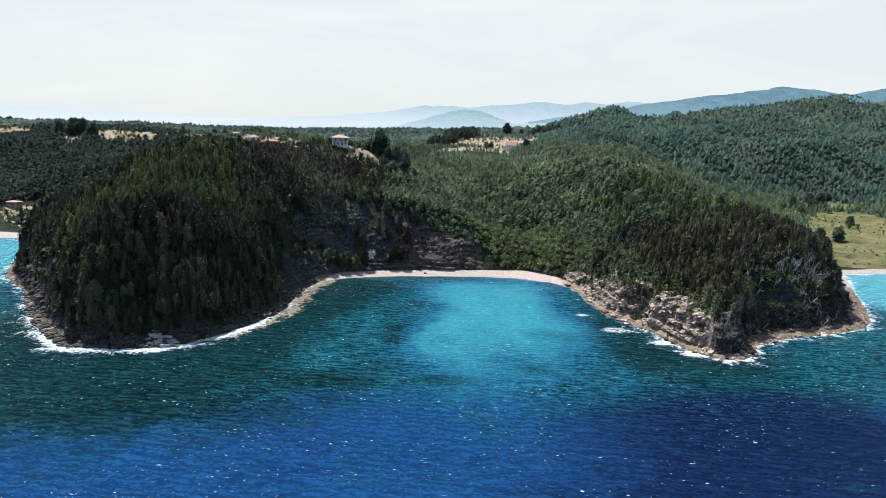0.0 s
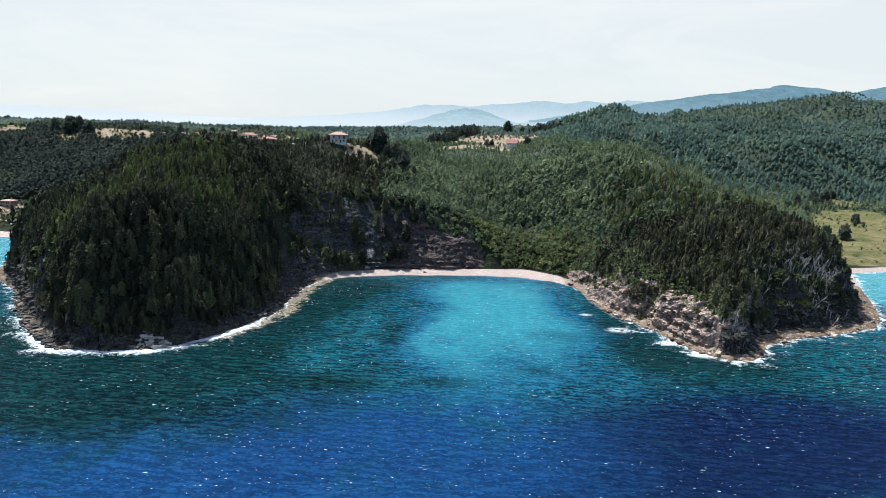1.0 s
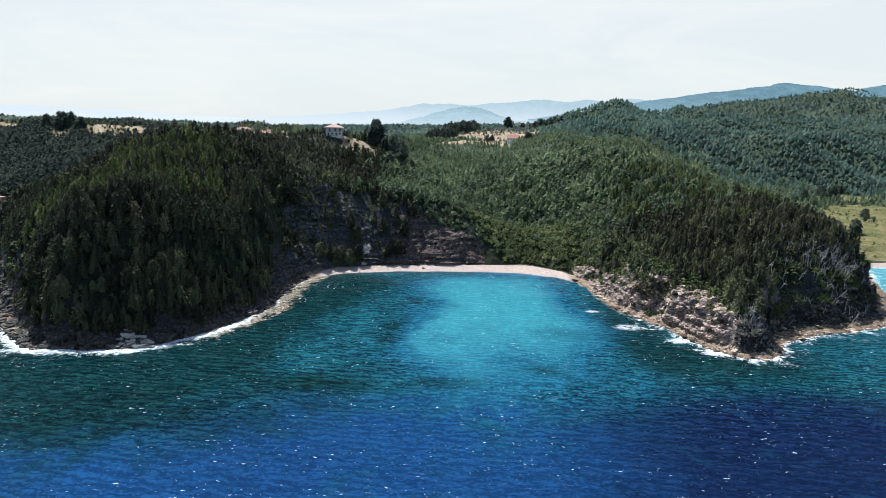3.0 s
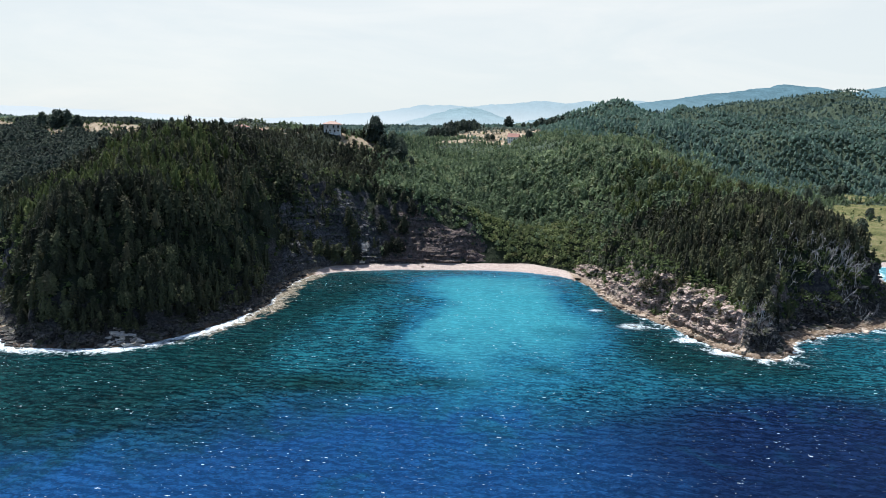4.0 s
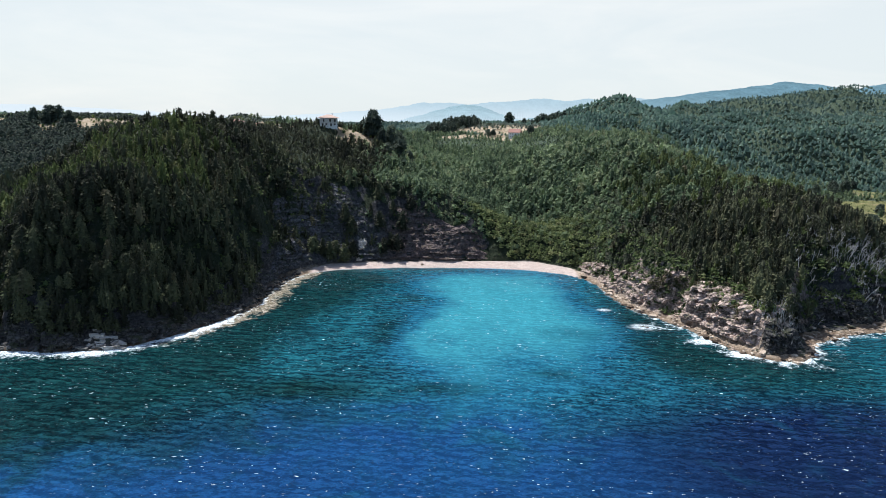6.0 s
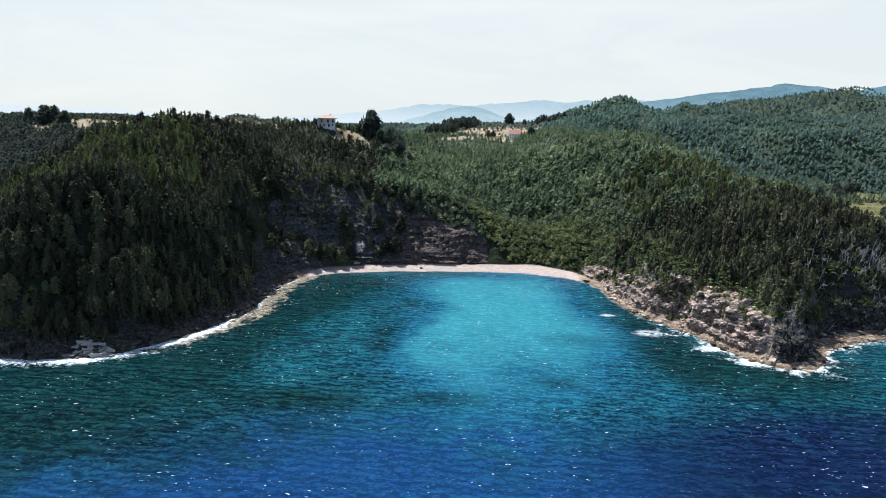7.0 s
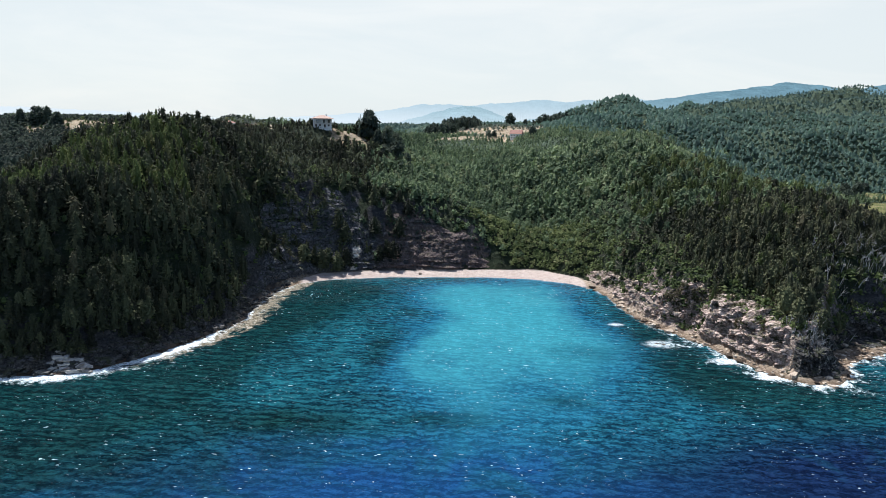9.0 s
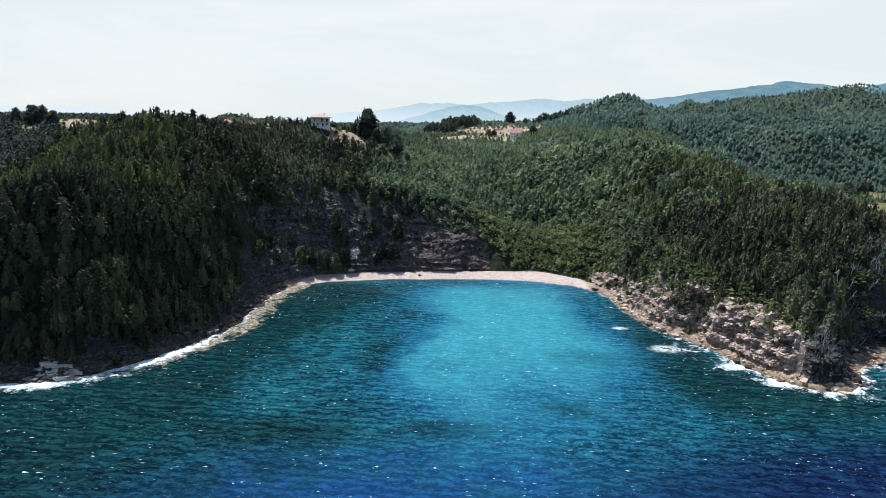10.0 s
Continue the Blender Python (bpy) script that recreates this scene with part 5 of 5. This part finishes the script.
# ---- houses ----
def plain(name, c, rough=0.8, vary=0.15, scale=0.6, bump=0.0):
    m = Mat(name, rough, 0.3)
    n_ = m.noise(scale, 6, 0.65, m.pos())
    m.color(m.ramp(n_, [(0.3, tuple(q * (1 - vary) for q in c)), (0.7, tuple(min(q * (1 + vary), 0.9) for q in c))]))
    if bump:
        m.normal(m.bump(n_, 0.6, bump))
    return m.m


WHITE_WALL = plain("white_render", (0.74, 0.74, 0.72), 0.85, 0.06)
PINK_WALL = plain("pink_render", (0.42, 0.27, 0.22), 0.85, 0.12)
ROOF_PALE = plain("pale_terracotta", (0.40, 0.27, 0.21), 0.8, 0.25, 1.2)
ROOF_RED = plain("red_terracotta", (0.32, 0.16, 0.12), 0.8, 0.25, 1.2)
DARK_PANE = plain("window_glass", (0.02, 0.025, 0.03), 0.08, 0.1)
FRAME = plain("window_frame", (0.25, 0.2, 0.16), 0.6)
CONCRETE = plain("pale_concrete", (0.5, 0.49, 0.46), 0.9, 0.1)
TRACK = plain("pale_gravel", (0.27, 0.22, 0.165), 0.95, 0.15, 0.8)


def box(x0, y0, z0, x1, y1, z1, bevel=0.0):
    bm = bmesh.new()
    bmesh.ops.create_cube(bm, size=1.0, matrix=Matrix.Translation(((x0 + x1) / 2, (y0 + y1) / 2, (z0 + z1) / 2)) @ Matrix.Diagonal((x1 - x0, y1 - y0, z1 - z0, 1)))
    if bevel:
        bmesh.ops.bevel(bm, geom=bm.edges[:], offset=bevel, segments=1, affect="EDGES")
    return bm


def hip_roof(w, d, z, rise, thick=0.25, gable=False):
    """A tiled roof over w by d, with a ridge along the longer side and rows of tile courses."""
    bm = bmesh.new()
    hw, hd = w / 2, d / 2
    r = max(hw - hd, 0.4) if not gable else hw
    low = [bm.verts.new((sx * hw, sy * hd, z)) for sx, sy in ((-1, -1), (1, -1), (1, 1), (-1, 1))]
    eave = [bm.verts.new((sx * hw, sy * hd, z + thick)) for sx, sy in ((-1, -1), (1, -1), (1, 1), (-1, 1))]
    a, b = bm.verts.new((-r, 0, z + thick + rise)), bm.verts.new((r, 0, z + thick + rise))
    bm.faces.new(low[::-1])
    for i in range(4):
        bm.faces.new((low[i], low[(i + 1) % 4], eave[(i + 1) % 4], eave[i]))
    bm.faces.new((eave[0], eave[1], b, a))
    bm.faces.new((eave[1], eave[2], b))
    bm.faces.new((eave[2], eave[3], a, b))
    bm.faces.new((eave[3], eave[0], a))
    return bm


def house(x, y, turn, w, d, storeys, wall_mat, roof_mat, label, rise=1.8, eaves=0.9, loggia=False, gable=False, base=0.0):
    """A rendered house with a tiled roof, windows on all sides, and where asked an open corner loggia on columns."""
    z = float(land(np.array([x]), np.array([y]))[0][0]) + base
    root = tagged(new("house"), label, "house", "houses on the hills")
    root.matrix_basis = pose(x, y, z, 0, 0, turn)
    hw, hd, sh = w / 2, d / 2, 3.0
    top = storeys * sh
    if loggia:
        part("wall", box(-hw, -hd, -4.5, hw, hd, sh, 0.04), wall_mat, root)
        part("wall", box(-hw, -hd * 0.25, sh + 0.003, hw, hd, top, 0.04), wall_mat, root)
        for cx in (-0.55, 0.15, 0.7):
            door = part("balcony_door", box(hw * cx - 0.7, -hd * 0.25 - 0.05, sh + 0.13, hw * cx + 0.7, -hd * 0.25 + 0.1, sh + 2.4, 0.02), FRAME, root)
            part("pane", box(hw * cx - 0.6, -hd * 0.25 - 0.056, sh + 0.2, hw * cx + 0.6, -hd * 0.25 - 0.02, sh + 2.3), DARK_PANE, door)
        part("balcony_slab", box(-hw - 0.2, -hd - 1.4, sh - 0.1, hw + 0.6, -hd - 0.003, sh + 0.12, 0.03), CONCRETE, root)
        for cx in (-0.97, -0.48, 0.02, 0.5, 0.97):
            part("column", box(hw * cx - 0.18, -hd - 1.1, -4.5, hw * cx + 0.18, -hd - 0.75, sh - 0.1, 0.03), wall_mat, root)
            part("column", box(hw * cx - 0.16, -hd - 1.1, sh + 0.12, hw * cx + 0.16, -hd - 0.78, top, 0.03), wall_mat, root)
        rail = part("railing", box(-hw, -hd - 1.32, sh + 0.95, hw + 0.5, -hd - 1.26, sh + 1.03), CONCRETE, root)
        for k in range(14):
            cx = -hw + (w + 0.4) * k / 13
            part("baluster", box(cx - 0.05, -hd - 1.32, sh + 0.12, cx + 0.05, -hd - 1.26, sh + 0.95), wall_mat, rail)
    else:
        part("wall", box(-hw, -hd, -2.0, hw, hd, top, 0.04), wall_mat, root)
    part("roof", hip_roof(w + 2 * eaves, d + 2 * eaves + (1.2 if loggia else 0), top, rise, gable=gable), roof_mat, root)
    chimney = part("chimney", box(hw * 0.35, hd * 0.1, top + 0.3, hw * 0.35 + 0.7, hd * 0.1 + 0.7, top + rise + 1.0, 0.03), wall_mat, root)
    part("chimney_cap", box(hw * 0.35 - 0.1, hd * 0.1 - 0.1, top + rise + 1.0, hw * 0.35 + 0.8, hd * 0.1 + 0.8, top + rise + 1.12), CONCRETE, chimney)

    def window(cx, cz, ww, wh, side):
        if side == "front":
            fr = part("window", box(cx - ww / 2, -hd - 0.05, cz, cx + ww / 2, -hd + 0.1, cz + wh, 0.02), FRAME, root)
            part("pane", box(cx - ww / 2 + 0.1, -hd - 0.056, cz + 0.1, cx + ww / 2 - 0.1, -hd - 0.02, cz + wh - 0.1), DARK_PANE, fr)
        else:
            sx = -hw if side == "left" else hw
            q = 0.05 if side == "right" else -0.05
            fr = part("window", box(min(sx + q, sx - 2 * q), cx - ww / 2, cz, max(sx + q, sx - 2 * q), cx + ww / 2, cz + wh, 0.02), FRAME, root)
            part("pane", box(min(sx + q * 1.12, sx), cx - ww / 2 + 0.1, cz + 0.1, max(sx + q * 1.12, sx), cx + ww / 2 - 0.1, cz + wh - 0.1), DARK_PANE, fr)

    for st in range(storeys):
        for f in (-0.68, -0.25, 0.28, 0.7):
            if loggia and st == 1:
                continue
            window(hw * f, st * sh + (0.1 if (loggia and st == 1) or f == 0.28 else 0.9), 1.3, 2.1 if (loggia and st == 1) or f == 0.28 else 1.3, "front")
        for side in ("left", "right"):
            window(-hd * 0.4, st * sh + 0.9, 1.2, 1.3, side)
            window(hd * 0.4, st * sh + 0.9, 1.2, 1.3, side)
    return root


house(-88, 551, 8, 12.6, 8.6, 2, WHITE_WALL, ROOF_PALE, "two-storey white villa with terracotta hip roof and columned loggia", 2.3, 1.5, True, base=0.6)
house(78, 843, -18, 13, 9, 2, WHITE_WALL, ROOF_RED, "white house with red tiled gable roof beside olive trees", 4.2, 0.6, False, True, base=0.2)
house(-284, 930, 5, 26, 10, 1, WHITE_WALL, ROOF_PALE, "long low house with pale terracotta roof on the plateau", 1.6, 0.7, base=1.5)
house(-194, 672, -10, 12, 9, 1, WHITE_WALL, ROOF_RED, "small house with red tiled roof in the village", 1.8, 0.6, base=0.8)
house(-229, 800, 15, 10, 8, 1, WHITE_WALL, ROOF_PALE, "small white house with pale roof in the village", 1.4, 0.5, base=1.0)
house(-171, 655, 0, 13, 9, 1, PINK_WALL, ROOF_RED, "pink house with red tiled roof behind the pines", 1.8, 0.6, base=2.5)
house(-388, 598, -12, 10, 8, 1, PINK_WALL, ROOF_PALE, "low pinkish house with pale roof above the small beach", 1.2, 0.8, base=0.6)
house(468, 705, 10, 5, 4, 1, WHITE_WALL, CONCRETE, "small white shed at the edge of the meadow", 0.6, 0.3)


def ribbon(name, points, width, material, label, lift=0.3):
    """A track laid over the ground along a line."""
    pts = [Vector((*p, 0)) for p in points]
    line = []
    for a, b in zip(pts, pts[1:]):
        n_ = max(2, int((b - a).length / 2))
        line += [a.lerp(b, k / n_) for k in range(n_)]
    line.append(pts[-1])
    left_, right_ = [], []
    for i, q in enumerate(line):
        t_ = (line[min(i + 1, len(line) - 1)] - line[max(i - 1, 0)]).normalized()
        side = Vector((-t_.y, t_.x, 0)) * width / 2
        left_.append(q + side)
        right_.append(q - side)
    co = np.array([v[:] for v in left_ + right_])
    co[:, 2] = land(co[:, 0], co[:, 1])[0] + lift
    n_ = len(line)
    i = np.arange(n_ - 1)
    ob = solid(name, co, np.stack([i, i + 1, i + 1 + n_, i + n_], -1), material)
    return tagged(ob, label, "track", kind="structure")


ribbon("road_track", [(-372, 592), (-366, 586), (-384, 578), (-378, 568), (-366, 560), (-356, 552), (-348, 546), (-340, 548)], 2.0, TRACK, "pale gravel track down to the small beach")
ribbon("road_terrace", [(-384, 590), (-368, 594), (-362, 600)], 4.0, TRACK, "pale gravel yard by the house")

# ---- dead trees on the east point ----
SILVER = plain("weathered_wood", (0.38, 0.365, 0.35), 0.9, 0.3, 2.0)


def snag(rng_):
    """A bare, silvered trunk with crooked limbs, one metre long."""
    bm = bmesh.new()

    def limb(a, b, ra, rb):
        a, b = Vector(a), Vector(b)
        mid = a.lerp(b, 0.5) + Vector(rng_.normal(0, 0.05, 3))
        rings = []
        q = (b - a).to_track_quat("Z", "Y")
        for c, r in ((a, ra), (mid, (ra + rb) / 2), (b, rb)):
            rings.append([bm.verts.new(c + q @ Vector((r * math.cos(1.2566 * i), r * math.sin(1.2566 * i), 0))) for i in range(5)])
        for u, v in zip(rings, rings[1:]):
            for i in range(5):
                bm.faces.new((u[i], u[(i + 1) % 5], v[(i + 1) % 5], v[i]))
        bm.faces.new(rings[-1])
        bm.faces.new(rings[0][::-1])

    limb((0, 0, -0.05), (rng_.normal(0, 0.06), rng_.normal(0, 0.06), 1), 0.035, 0.008)
    for k in range(5):
        h, an, le = rng_.uniform(0.3, 0.85), rng_.uniform(0, 6.28), rng_.uniform(0.12, 0.35)
        limb((0, 0, h), (le * math.cos(an), le * math.sin(an), h + le * rng_.uniform(0.2, 0.9)), 0.014, 0.004)
    me = bpy.data.meshes.new("dead_tree")
    bm.to_mesh(me)
    bm.free()
    me.materials.append(SILVER)
    return me


SNAGS = [snag(rng) for _ in range(5)]
placed = 0
while placed < 290:
    sx_, sy_ = (rng.normal(131, 6.5), rng.uniform(280, 302)) if placed % 4 == 0 else (rng.normal(188, 18), rng.uniform(312, 372))
    zz_, dd_ = land(np.array([sx_]), np.array([sy_]))
    if not 5 < dd_[0] < (14 if placed % 4 == 0 else 44) or zz_[0] < 1.5:
        continue
    ob = new("dead_tree", SNAGS[placed % 5])
    L = rng.uniform(2.0, 4.5) if placed % 4 == 0 else rng.uniform(3.5, 7.0)
    ob.matrix_basis = pose(sx_, sy_, zz_[0] - 0.2, rng.uniform(0, 50), rng.uniform(-14, 14), rng.uniform(-35, 35)) @ Matrix.Diagonal((L * 0.8, L * 0.8, L, 1))
    tagged(ob, "bare silvered dead tree on the cliff", "dead tree", "dead trees on the point")
    placed += 1

# thin bare stems between them, too many to count
n_ = 1500
x, y = rng.normal(190, 24, n_), rng.uniform(308, 378, n_)
near_ = rng.random(n_) < 0.16
x, y = np.where(near_, rng.normal(130, 6, n_), x), np.where(near_, rng.uniform(281, 303, n_), y)
z, d = land(x, y)
ok = (d > 6) & (d < np.where(near_, 15, 46)) & (z > 2) & (z < 36)
x, y, z = x[ok], y[ok], z[ok]
n_ = len(x)
foot = np.stack([x, y, z - 0.3], -1)
lean_ = np.stack([rng.normal(0, 0.28, n_), rng.normal(-0.25, 0.25, n_), np.ones(n_)], -1)
tip = foot + lean_ * rng.uniform(2.0, 6.0, n_)[:, None]
wide = rng.uniform(0.05, 0.11, n_)[:, None]
corner = [np.array([math.cos(a_), math.sin(a_), 0.0]) for a_ in (0.3, 2.4, 4.5)]
co = np.stack([foot + c_ * wide for c_ in corner] + [tip], 1).reshape(-1, 3)
k_ = np.arange(n_)[:, None, None] * 4
stems = solid("bare_stems", co, (k_ + np.array([[0, 1, 3], [1, 2, 3], [2, 0, 3]])[None]).reshape(-1, 3), SILVER)
tagged(stems, "thin silvered stems of dead scrub on the cliff", "dead scrub", kind="stuff")
